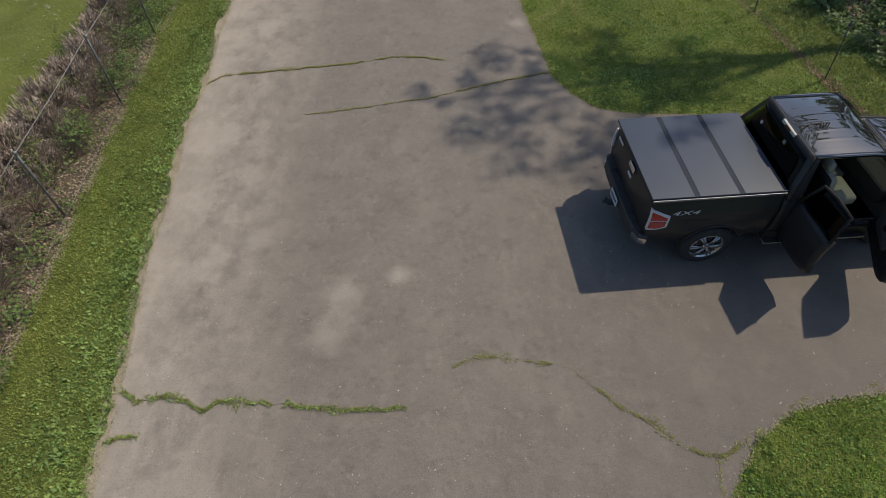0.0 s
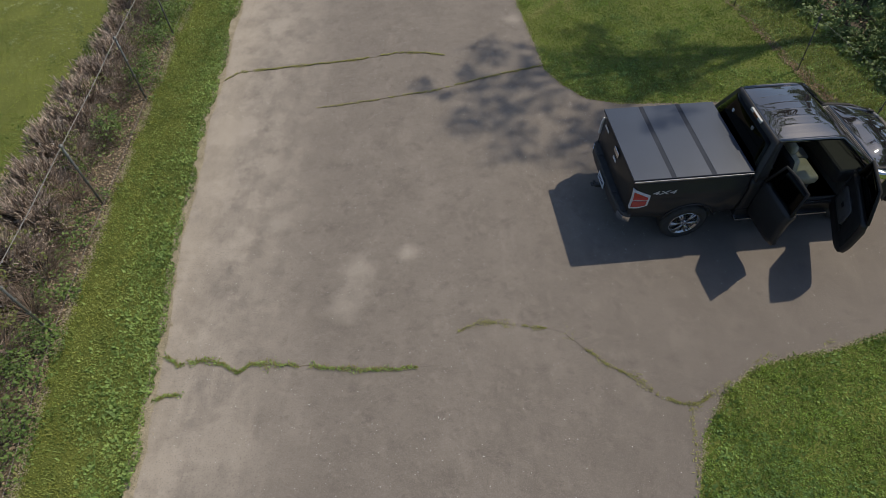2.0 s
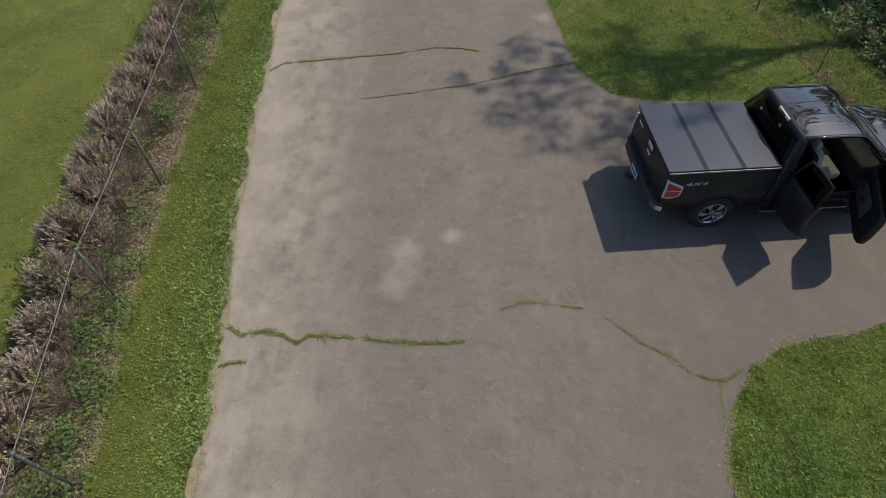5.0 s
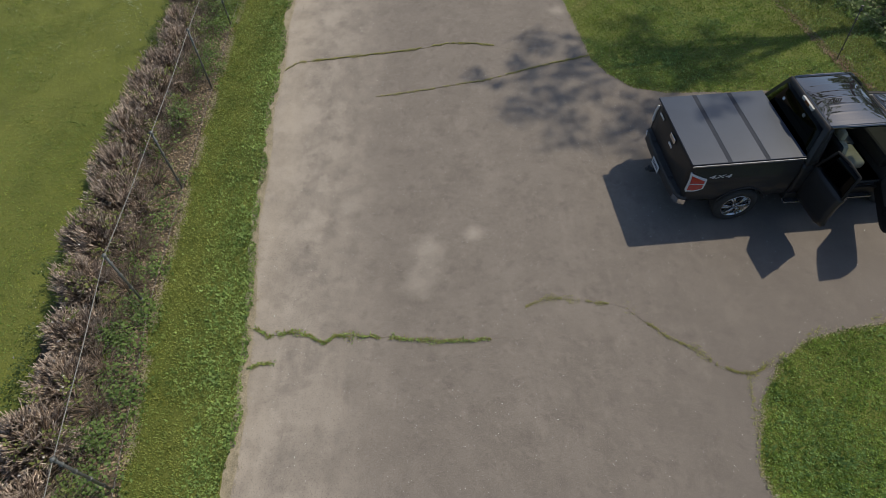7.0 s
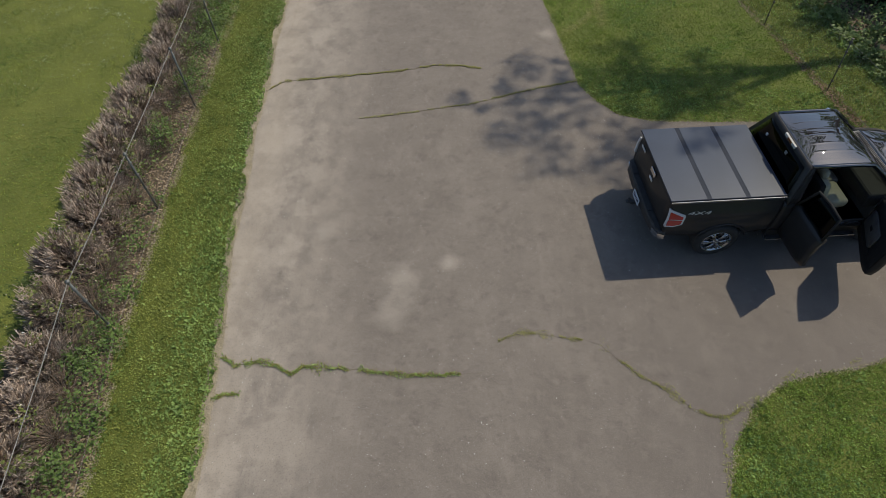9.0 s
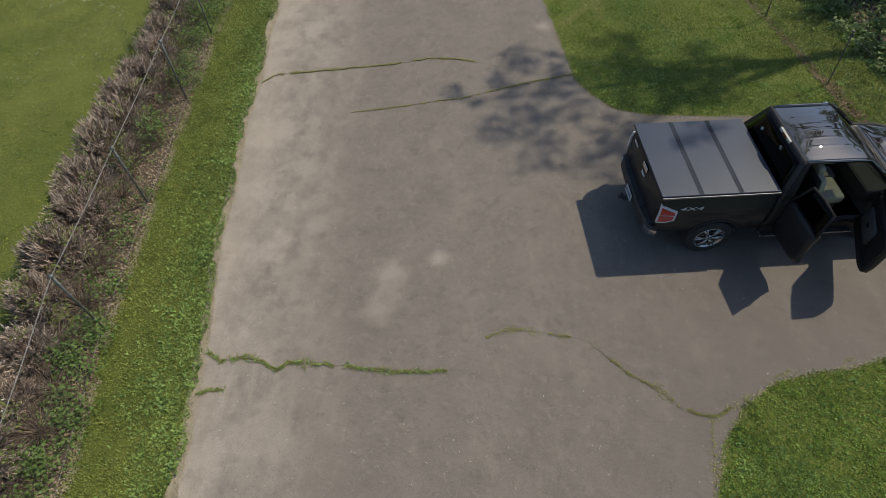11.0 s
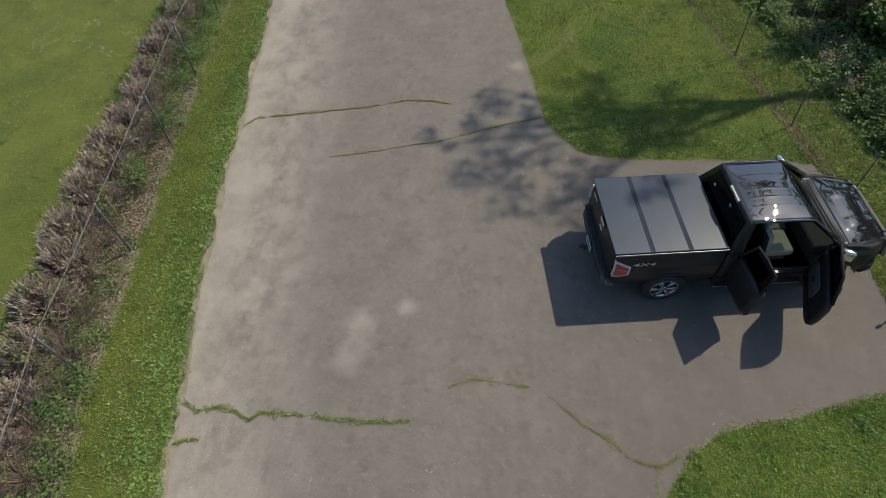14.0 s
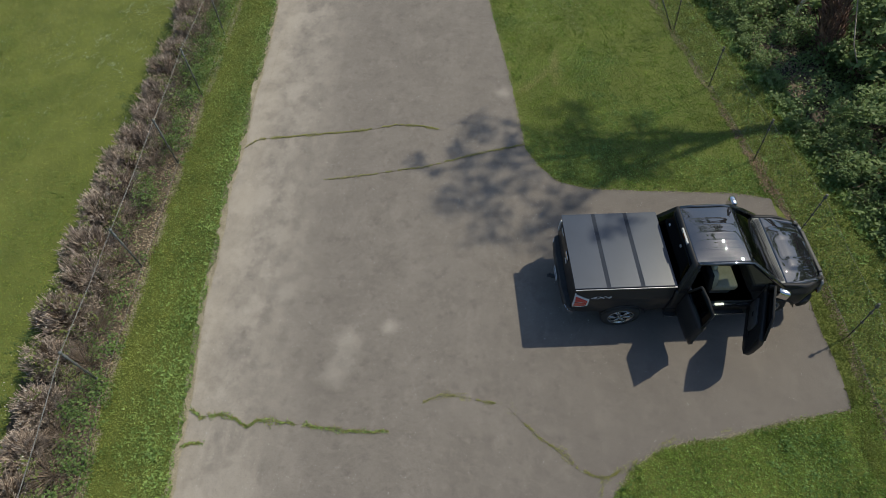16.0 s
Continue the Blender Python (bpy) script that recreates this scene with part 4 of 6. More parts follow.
def chain_link_fence(line, height, label, leans, wire, steel, girth=0.022):
    fence = thing("chain_link_fence", label, "fence")
    starts, ends, gap = [], [], 0.075
    rng = random.Random(5)
    tops = []
    for k, (x, y) in enumerate(line):
        dx, dy = leans[k % len(leans)]
        top = Vector((x + dx, y + dy, height))
        tops.append(top)
        bm = tube(bmesh.new(), [(x, y, -0.08), (x + dx * 0.5, y + dy * 0.5, height * 0.5), top], girth, 10)
        for z in (0.25, 0.6, 0.95, 1.25):
            tube(bm, [(x + dx * z / height, y + dy * z / height, z), (x + dx * z / height, y + dy * z / height, z + 0.02)], 0.031, 10)
        post = part("post", bm, steel, fence, smooth=True)
        cap = bmesh.new()
        tube(cap, [top - Vector((0, 0, 0.02)), top + Vector((0, 0, 0.02)), top + Vector((0, 0, 0.045))], [0.034, 0.034, 0.012], 10)
        part("post_cap", cap, steel, post)
    for k in range(len(line) - 1):
        (x0, y0), (x1, y1) = line[k], line[k + 1]
        t0, t1 = tops[k], tops[k + 1]
        length = math.hypot(x1 - x0, y1 - y0)

        def spot(s, z):
            f = s / length
            low, high = Vector((x0 + (x1 - x0) * f, y0 + (y1 - y0) * f, 0.02)), t0.lerp(t1, f) - Vector((0, 0, 0.03))
            p = low.lerp(high, z / height)
            return (p.x + 0.03, p.y, p.z)
        for i in range(int(-height / gap), int((length + height) / gap)):
            for sign in (1, -1):
                s0 = i * gap + (gap / 2 if sign < 0 else 0)
                s1 = s0 + height * 0.9
                z0, z1 = (0.0, height) if sign > 0 else (height, 0.0)
                a, b = max(s0, 0.0), min(s1, length)
                if b - a < 0.05:
                    continue
                f0, f1 = (a - s0) / (s1 - s0), (b - s0) / (s1 - s0)
                starts.append(spot(a, z0 + (z1 - z0) * f0)), ends.append(spot(b, z0 + (z1 - z0) * f1))
    net = new("wire_netting", prisms("wire_netting", starts, ends, 0.0006, WIRE))
    net.parent = fence
    sag = []
    for a, b in zip(tops, tops[1:]):
        sag += [a, a.lerp(b, 0.5) - Vector((0, 0, 0.025))]
    part("top_wire", tube(bmesh.new(), sag + [tops[-1]], wire, 6), WIRE, fence, smooth=True)
    low = [Vector((x + 0.035, y, 0.06)) for x, y in line]
    part("bottom_wire", tube(bmesh.new(), low, 0.003, 5), WIRE, fence)
    return fence


chain_link_fence(FENCE_LEFT, 1.45, "weathered galvanised chain-link fence along dead shrubs", [(0.02, -0.03), (0.0, 0.0), (-0.03, 0.02)], 0.0065, GALV, 0.020)
chain_link_fence(FENCE_RIGHT, 1.18, "old chain-link fence between lawn and woods", [(-0.06, 0.05), (-0.10, 0.10), (-0.08, 0.02), (-0.12, 0.08)], 0.0022, DARKPOST, 0.0125)
brace = tube(bmesh.new(), [(6.80, 15.86, -0.05), (6.47, 15.72, 0.55), (6.14, 15.58, 1.12)], 0.017, 10)
tagged(part("fence_brace", brace, GALV, smooth=True), "pale galvanised pole leaning beside the old fence", "pole")

# ---- cracks in the asphalt ----
CRACKS = {
    "mossy": [[(-4.45, 9.52), (-4.18, 9.85), (-3.45, 10.02), (-2.5, 10.26), (-1.55, 10.50), (-0.74, 10.80), (-0.10, 10.84), (0.35, 10.78)],
              [(-2.2, 8.72), (-2.0, 8.78), (-1.27, 8.98), (-0.45, 9.26), (0.15, 9.42), (0.71, 9.70), (1.57, 10.10), (2.62, 10.52)]],
    "grassy": [[(-3.36, 2.87), (-3.10, 2.74), (-2.76, 2.85), (-2.52, 2.83), (-2.20, 2.69), (-2.02, 2.83), (-1.21, 2.86), (-0.67, 2.85), (-0.13, 2.86), (0.45, 2.93)],
               [(-3.28, 2.17), (-3.11, 2.27), (-2.91, 2.30)]],
    "dry": [[(1.0, 3.56), (1.40, 3.77), (1.86, 3.75), (2.37, 3.72), (2.68, 3.64), (2.84, 3.49), (3.28, 3.16), (3.68, 2.97), (3.96, 2.70), (4.38, 2.59), (4.73, 2.77)]],
    "hair": [[(0.45, 2.93), (0.8, 3.0), (1.05, 2.82), (1.3, 2.86)], [(0.35, 10.78), (0.8, 10.68), (1.1, 10.6)], [(1.05, 2.82), (1.18, 2.5)], [(-4.73, 13.76), (-4.66, 13.0), (-4.62, 12.5), (-4.57, 11.97), (-4.6, 11.6)]],
}
CRACKGRASS = leaf_material("pale olive crack moss", (0.20, 0.21, 0.060), (0.44, 0.43, 0.16))
for kind, lines in CRACKS.items():
    for k, line in enumerate(lines):
        wide = {"mossy": 0.012, "grassy": 0.018, "dry": 0.007, "hair": 0.003}[kind]
        pts = rough_line(line, 0.06, 0.016, 20 + k)
        rng = random.Random(7 + k)
        bm = bmesh.new()
        prev = None
        for i, (x, y) in enumerate(pts):
            x2, y2 = pts[min(i + 1, len(pts) - 1)]
            x1, y1 = pts[max(i - 1, 0)]
            d = Vector((x2 - x1, y2 - y1, 0))
            nrm = Vector((-d.y, d.x, 0)).normalized() if d.length else Vector((0, 1, 0))
            gone = kind in ("dry", "hair") and noise.noise(Vector((x * 3.1, y * 3.1, 0.4))) < -0.05
            w = (0.0015 if gone else wide) * rng.uniform(0.35, 1.0) * min(1, 0.2 + 0.35 * min(i, len(pts) - 1 - i))
            row = [bm.verts.new(Vector((x, y, 0.002)) - nrm * w), bm.verts.new((x, y, 0.003 if kind in ("dry", "hair") else 0.006)), bm.verts.new(Vector((x, y, 0.002)) + nrm * w)]
            if prev:
                bm.faces.new((prev[0], row[0], row[1], prev[1]))
                bm.faces.new((prev[1], row[1], row[2], prev[2]))
            prev = row
        bmesh.ops.recalc_face_normals(bm, faces=bm.faces)
        tagged(part("crack", bm, CORE if kind == "mossy" else DIRT), "dirt-filled crack in the asphalt", "crack", kind="structure")
        if kind == "hair":
            continue
        # growth along the crack, thick and thin by turns
        nrng = np.random.default_rng(40 + k)
        per = {"mossy": 1000 - 350 * k, "grassy": 620, "dry": 640}[kind]
        size = {"mossy": 0.024, "grassy": 0.036, "dry": 0.023}[kind]
        p = np.array(pts)
        seg = np.linalg.norm(np.diff(p, axis=0), axis=1)
        s = np.r_[0, np.cumsum(seg)]
        at = nrng.uniform(0, s[-1], int(per * s[-1]))
        fq = {"mossy": 1.9, "grassy": 2.9, "dry": 4.0}[kind]
        keep = np.array([noise.noise(Vector((a * fq, k * 5.3, 0.7))) + noise.noise(Vector((a * fq * 3.7, k, 3.1))) * 0.6 for a in at]) > {"mossy": -0.45, "grassy": -0.48, "dry": -0.06}[kind]
        if kind == "dry":
            keep |= (at < 0.95) & (nrng.random(len(at)) < 0.45)
            keep |= (at > 0.52 * s[-1]) & (nrng.random(len(at)) < np.array([0.30 + 1.3 * noise.noise(Vector((a * 2.3, 7.0, k))) for a in at]))
        if kind == "mossy" and k == 1:
            keep &= nrng.random(len(at)) < 0.45 + 0.55 * at / s[-1]
        if kind == "grassy":
            keep &= nrng.random(len(at)) < 1.05 - 0.45 * (at / s[-1]) ** 5
        at = at[keep]
        spots = np.c_[np.interp(at, s, p[:, 0]), np.interp(at, s, p[:, 1])] + nrng.normal(0, {"mossy": 0.019 - 0.004 * k, "grassy": 0.022, "dry": 0.030}[kind], (len(at), 2)) * np.array([[0.35 + 2.4 * max(0.0, 0.12 + noise.noise(Vector((a * 3.1, k, 11.0))) + 0.5 * noise.noise(Vector((a * 9.0, k, 12.0))))] for a in at])
        if kind == "mossy":
            spots[:, 1] += 0.010
        if kind == "grassy":
            half = len(spots) // 2
            extra = new("crack_grass", blades("crack_grass", spots[half:], 0.038, 0.010, DRYGRASS, 70 + k, 1.5, 0.002, 0.45))
            tagged(extra, "yellowing grass among the green in a crack", "grass", kind="stuff")
            spots = spots[:half]
        ob = new("crack_grass", blades("crack_grass", spots, size, size * 0.36, CLOVER if kind == "grassy" else CRACKGRASS, 60 + k, 1.5, 0.002, 0.5))
        tagged(ob, {"mossy": "moss and short grass growing in a crack", "grassy": "green grass tufts growing in a crack", "dry": "sparse yellowing grass in a crack"}[kind], "grass", kind="stuff")

# ---- grass ----
def clear_of_drive(pts, jitter, seed):
    """Spots off the asphalt, with a ragged overlap of a few centimetres."""
    rng = np.random.default_rng(seed)
    return ~inside(pts + rng.normal(0, jitter, pts.shape), DRIVE)


def lawn(name, outline, per_m2, height, width, mat, seed, label, jitter=0.032, leafy=0.3, hole=None):
    pts = scatter(outline, per_m2, seed)
    pts = pts[clear_of_drive(pts, jitter, seed)]
    if hole is not None:
        pts = pts[~hole(pts)]
    # tufts stand higher than the mown grass between them
    tall = np.array([0.75 + max(0.0, 1.5 * noise.noise(Vector((x * 3.3, y * 3.3, seed))) + 0.5 * noise.noise(Vector((x * 9, y * 9, seed)))) for x, y in pts])
    ob = new(name, blades(name, pts, height * tall, width, mat, seed, 0.9, -0.004, leafy))
    return tagged(ob, label, "grass", kind="stuff")


def thin_out(pts):
    """Weeds grow thick by the asphalt and thin out towards the fence."""
    line = sorted((b, a) for a, b in FENCE_LEFT)
    away = pts[:, 0] - np.interp(pts[:, 1], [q[0] for q in line], [q[1] for q in line])
    patch = np.array([noise.noise(Vector((x * 1.3, y * 1.3, 2.0))) for x, y in pts])
    return np.random.default_rng(88).random(len(pts)) > np.clip((away - 0.62) / 0.9 + 0.7 * patch, 0.03, 1)


DEEP = leaf_material("dark green clover", (0.078, 0.150, 0.040), (0.285, 0.430, 0.140), tufty=0.60, each=0.55)


def edge_gaps(pts):
    """Bare gaps a hand wide along stretches of the drive's fence-side edge."""
    line = sorted((b, a) for a, b in LEFT_EDGE)
    away = np.interp(pts[:, 1], [q[0] for q in line], [q[1] for q in line]) - pts[:, 0]
    reach = np.array([0.035 + 0.30 * max(0.0, 0.08 + noise.noise(Vector((0.0, y * 0.9, 3.0))) + 0.35 * noise.noise(Vector((x * 5, y * 5, 1.0)))) for x, y in pts])
    return away < reach


def bare_patches(pts):
    """Clover grows in drifts, thickest a step in from the asphalt corner."""
    drift = np.array([noise.noise(Vector((x * 0.55, y * 0.55, 5.0))) + 0.4 * noise.noise(Vector((x * 2.1, y * 2.1, 1.0))) for x, y in pts])
    drift += 0.75 * np.exp(-((pts[:, 0] - 5.4) ** 2 + (pts[:, 1] - 1.6) ** 2) / 1.0)
    return np.random.default_rng(89).random(len(pts)) > np.clip(drift * 2.2 - 0.15, 0.02, 1)


LEFT_SIDE = [p for p in LEFT_EDGE if -4 < p[1] < 20]
strip = [(x + 0.04, y) for x, y in FENCE_LEFT if y < 20] + [(x + 0.1, y) for x, y in LEFT_SIDE[::-1]] + [(-2.6, -3.0)]
lawn("verge_grass", strip, 2300, 0.042, 0.015, GRASS, 1, "dense green grass verge beside the driveway", leafy=0.45, hole=edge_gaps)
weeds = [(x + 0.25, y) for x, y in FENCE_LEFT if y < 20] + [(x + 0.1, y) for x, y in LEFT_SIDE[::-1]] + [(-2.6, -3.0)]
lawn("verge_dry_grass", [(x + 0.1, y) for x, y in FENCE_LEFT if y < 20] + [(x + 1.0, y) for x, y in FENCE_LEFT[::-1] if y < 20], 1300, 0.046, 0.013, OLIVE, 15, "yellowing grass along the fence side of the verge", leafy=0.5)
lawn("verge_weeds", weeds, 1600, 0.056, 0.033, CLOVER, 2, "broad-leaved weeds and clover along the asphalt edge", leafy=0.75, hole=lambda p: thin_out(p) | edge_gaps(p))
field = [(-10.5, 0), (-6.2, 0), (-6.8, 3), (-7.2, 8), (-7.8, 13), (-8.3, 18), (-15.5, 18), (-15.5, 9)]
lawn("field_grass", field, 1350, 0.016, 0.023, FIELD, 3, "mown yellow-green field beyond the fence", leafy=1.05)
lawn("field_weeds", field, 1500, 0.022, 0.026, FIELDCLOVER, 32, "dark clover drifts in the field grass", leafy=1.0, hole=lambda p: bare_patches(p + 3.1))
lawn("field_weeds", [q for q in field if q[1] < 12] + [(-9.5, 12.0)], 520, 0.024, 0.030, FIELDCLOVER, 33, "scattered broad clover leaves in the field grass", leafy=0.9)
upper = [(0.4, 21), (1.1, 16.6), (2.0, 12.8), (2.6, 10.3), (3.4, 9.3), (8.9, 9.3), (8.36, 10.72), (7.58, 13.36), (6.84, 15.7), (6.0, 18.4), (5.2, 21)]
lawn("lawn_grass", upper, 2100, 0.030, 0.020, LAWN, 4, "mown green lawn beside the driveway", leafy=0.4)
lower = [(4.2, 2.9), (5.3, 3.3), (6.7, 3.8), (9.2, 4.6), (9.5, 5.0), (9.9, 0.2), (4.3, 0.0), (4.1, 1.2)]
lawn("lawn_grass", lower, 4200, 0.034, 0.016, LAWN, 5, "green lawn in the corner of the parking bay", leafy=0.4)
lawn("lawn_grass", [(4.2, 0.1), (9.9, 0.3), (10.3, -8.0), (4.6, -8.0)], 650, 0.034, 0.034, LAWN, 42, "green lawn beside the drive", leafy=0.6)
lawn("verge_grass", [(-3.95, -2.9), (-2.5, -2.9), (-2.4, -8.0), (-3.4, -8.0)], 650, 0.042, 0.034, GRASS, 43, "green grass verge beside the drive", leafy=0.6)
lawn("lawn_weeds", lower, 1300, 0.044, 0.032, DEEP, 6, "dark green clover patches in the lawn", leafy=0.7, hole=bare_patches)
lawn("lawn_weeds", lower, 420, 0.046, 0.032, CLOVER, 26, "bright broad-leaved weeds in the lawn", leafy=0.7)
lawn("lawn_weeds", upper, 900, 0.040, 0.030, DEEP, 27, "dark green clover patches in the upper lawn", leafy=0.7, hole=bare_patches)
lawn("lawn_weeds", [(2.3, 11.2), (2.6, 10.2), (3.4, 9.3), (8.6, 9.5), (8.2, 10.6), (4.0, 10.8)], 480, 0.055, 0.030, CLOVER, 7, "broad-leaved weeds along the lawn's edge", leafy=0.75)
ROUGH = leaf_material("rough yellow-green grass", (0.15, 0.19, 0.04), (0.34, 0.38, 0.11))
far_verge = [(x - 0.02, y) for x, y in FENCE_RIGHT] + [(x + 2.1, y) for x, y in FENCE_RIGHT[::-1]]
lawn("rough_grass", far_verge, 1500, 0.060, 0.018, ROUGH, 8, "rough unmown grass behind the fence", leafy=0.2)
lawn("rough_weeds", far_verge, 420, 0.07, 0.038, CLOVER, 9, "green weeds behind the fence", leafy=0.75)
lawn("edge_weeds", [(x + 1.35, y) for x, y in FENCE_RIGHT if y > 7] + [(x + 2.15, y) for x, y in FENCE_RIGHT[::-1] if y > 7], 420, 0.13, 0.060, CLOVER, 41, "bright broad-leaved weeds along the edge of the woods", leafy=0.7)
edge_bay = [(x - 0.55, y) for x, y in FENCE_RIGHT if 3 < y < 10] + [(x, y) for x, y in FENCE_RIGHT if 3 < y < 10][::-1]
lawn("rough_grass", edge_bay, 3000, 0.050, 0.018, ROUGH, 10, "ragged grass between asphalt and fence", leafy=0.3)

strip = [(x + 0.03, y) for x, y in LEFT_SIDE] + [(x - 0.17, y) for x, y in LEFT_SIDE[::-1]]
tagged(part("edge_soil", poly_slab(rough_line(strip + strip[:1], 0.12, 0.025, 31)[:-1], -0.0035, -0.05), SAND), "sandy soil and thatch along the edge of the asphalt", "ground", kind="structure")

# dead straw and crumbs along the asphalt's edge
STRAW = leaf_material("dead pale straw", (0.22, 0.185, 0.12), (0.50, 0.44, 0.31), 0.8, 0.1)
edge = np.array([p for p in rough_line(RIGHT_EDGE, 0.02, 0.02, 44) if -2 < p[1] < 4.4 or (p[0] < 8.5 and 9 < p[1] < 18)] + [p for p in rough_line(LEFT_EDGE, 0.03, 0.02, 45) if -2 < p[1] < 17])
rg = np.random.default_rng(46)
edge = np.repeat(edge, 4, axis=0)
patch = np.array([noise.noise(Vector((x * 1.7, y * 1.7, 8.0))) for x, y in edge])
edge = edge[rg.random(len(edge)) < np.clip(0.5 + 1.4 * patch, 0.08, 1)]
edge = edge + rg.normal(0, 0.035, edge.shape)
fringe = np.array(rough_line([p for p in LEFT_EDGE if -3 < p[1] < 18], 0.006, 0.01, 46))
fringe[:, 0] -= np.abs(rg.normal(0, 0.075, len(fringe)))
foot = np.array(rough_line([(x + 0.15, y) for x, y in FENCE_LEFT], 0.012, 0.03, 64))
foot = foot[np.array([noise.noise(Vector((0.0, y * 1.4, 6.0))) for x, y in foot]) > -0.15]
foot = np.repeat(foot, 5, axis=0)
foot = np.c_[foot + rg.normal(0, 0.04, foot.shape), np.full(len(foot), 0.02)]
rim = np.array(rough_line([p for p in RIGHT_EDGE if -3 < p[1] < 4.7 and p[0] > 3.9], 0.004, 0.012, 68))
rim = rim[np.array([noise.noise(Vector((x * 1.1, y * 1.1, 2.0))) for x, y in rim]) > -0.02]
rim = rim[::2] + rg.normal(0, 0.018, rim[::2].shape)
edge = np.concatenate([np.c_[rim, np.full(len(rim), 0.012)], np.c_[edge, np.full(len(edge), 0.004)], np.c_[fringe, np.full(len(fringe), 0.004)], foot])
ob = new("edge_straw", blades("edge_straw", edge, 0.034, 0.009, STRAW, 47, 1.4, 0.0, 1.2))
tagged(ob, "dead pale straw along the edge of the asphalt", "straw", kind="stuff")
# grass that has crept over the asphalt by the lower lawn's corner
creep = np.concatenate([np.repeat(np.array(rough_line(line, 0.03, 0.02, 48)), 4, axis=0) for line in ([(4.45, 2.55), (4.62, 2.75), (4.85, 2.88), (5.0, 3.02)], [(5.45, 3.33), (5.62, 3.42), (5.78, 3.50)], [(6.6, 3.72), (6.75, 3.78)], [(4.38, 2.59), (4.36, 2.2), (4.30, 1.7), (4.2, 1.1)])])
creep = creep + rg.normal(0, 0.022, creep.shape)
ob = new("creeping_grass", blades("creeping_grass", np.c_[creep, np.full(len(creep), 0.003)], 0.036, 0.011, CRACKGRASS, 49, 1.6, 0.0, 1.15))
tagged(ob, "yellowing grass creeping over the asphalt edge", "grass", kind="stuff")

# white clover heads
patchy = np.concatenate([scatter([(-10.2, 15.8), (-8.5, 15.9), (-8.0, 14.4), (-10.1, 14.3)], 420, 16), scatter([(-11.3, 13.1), (-9.8, 13.5), (-8.3, 12.8), (-8.3, 11.5), (-9.4, 12.1), (-10.7, 11.6)], 330, 17),
                         scatter([(-11.0, 11.0), (-8.7, 10.9), (-8.3, 9.9), (-10.5, 10.0)], 230, 18), scatter([(2.3, 16.9), (4.2, 17.0), (4.2, 15.3), (2.5, 15.1)], 260, 21), scatter([(-13.8, 16), (-8.6, 16), (-8.2, 9), (-12.5, 9)], 70, 23)])
patchy = patchy[np.array([noise.noise(Vector((x * 1.3, y * 1.3, 4.0))) + 0.7 * noise.noise(Vector((x * 4.0, y * 4.0, 2.0))) for x, y in patchy]) > 0.08]
PALE = leaf_material("pale clover heads", (0.30, 0.37, 0.20), (0.54, 0.60, 0.40))
ob = new("clover_flowers", blades("clover_flowers", np.c_[patchy, np.full(len(patchy), 0.03)], 0.020, 0.040, PALE, 19, 1.0, 0.0, 1.1))
tagged(ob, "patches of pale clover heads in the grass", "flowers", kind="stuff")
lawn("field_dry_grass", [(-13.8, 15), (-12.4, 14.9), (-11.2, 11.2), (-13.4, 10.6)], 500, 0.03, 0.016, DRYGRASS, 20, "yellowed patches in the field grass", leafy=0.6, hole=bare_patches)
lawn("field_dry_grass", [(-14.5, 17), (-8.4, 17), (-7.4, 8.5), (-11.5, 7)], 300, 0.02, 0.020, OLIVE, 28, "yellow-green drifts in the field grass", leafy=1.0, hole=bare_patches)
lawn("lawn_weeds", upper, 800, 0.038, 0.022, OLIVE, 29, "yellow-green tufts in the upper lawn", leafy=0.7, hole=lambda p: bare_patches(p + 7.3))
pts = np.concatenate([scatter([(-12, 7), (-9, 7), (-8.7, 11.5), (-12, 12)], 2, 11), scatter([(3.2, 14), (5.5, 14), (5, 17), (2.6, 17)], 7, 12), scatter([(-11, 12), (-9, 12), (-9, 16), (-12, 16)], 3, 13)])
WHITE = material("white clover heads", (0.45, 0.46, 0.40), (0.70, 0.70, 0.64), 20, 90, 0.8, bump=0)
ob = new("clover_flowers", blades("clover_flowers", np.c_[pts, np.full(len(pts), 0.02)], 0.022, 0.026, WHITE, 14, 1.0, 0.0, 0.9))
tagged(ob, "scattered white clover flowers in the grass", "flowers", kind="stuff")

# ---- leaf litter under the fences ----
def litter(line, left, right, seed, label, per_m2=420, soil=LITTER):
    band = [(x + left, y) for x, y in line] + [(x + right, y) for x, y in line[::-1]]
    bm = poly_slab(rough_line(band + band[:1], 0.15, 0.07, seed)[:-1], -0.001, -0.06)
    tagged(part("soil_bed", bm, soil), label, "ground", kind="structure")
    pts = scatter(band, per_m2, seed)
    ob = new("dry_leaves", blades("dry_leaves", np.c_[pts, np.full(len(pts), 0.0)], 0.044, 0.036, DRYLEAF, seed, 1.3, 0.0, 0.9))
    tagged(ob, "dry brown leaves lying under the fence", "leaves", kind="stuff")


BROWNLEAF = leaf_material("rotting brown leaves", (0.13, 0.085, 0.054), (0.35, 0.235, 0.155), 0.8, 0.05)
DRYLEAF = leaf_material("dry leaves", (0.15, 0.105, 0.065), (0.50, 0.395, 0.27), 0.8, 0.05)
# the bed's dark colour also carries the shade between the shrubs
litter(FENCE_LEFT, -1.6, -0.52, 21, "soil darkened for shade under dead shrubs, with few dry leaves", 90, SHADYSOIL)
litter([p for p in FENCE_LEFT if p[1] < 11.5], -0.50, 0.12, 24, "strip of dry tan leaves along the fence foot", 520)
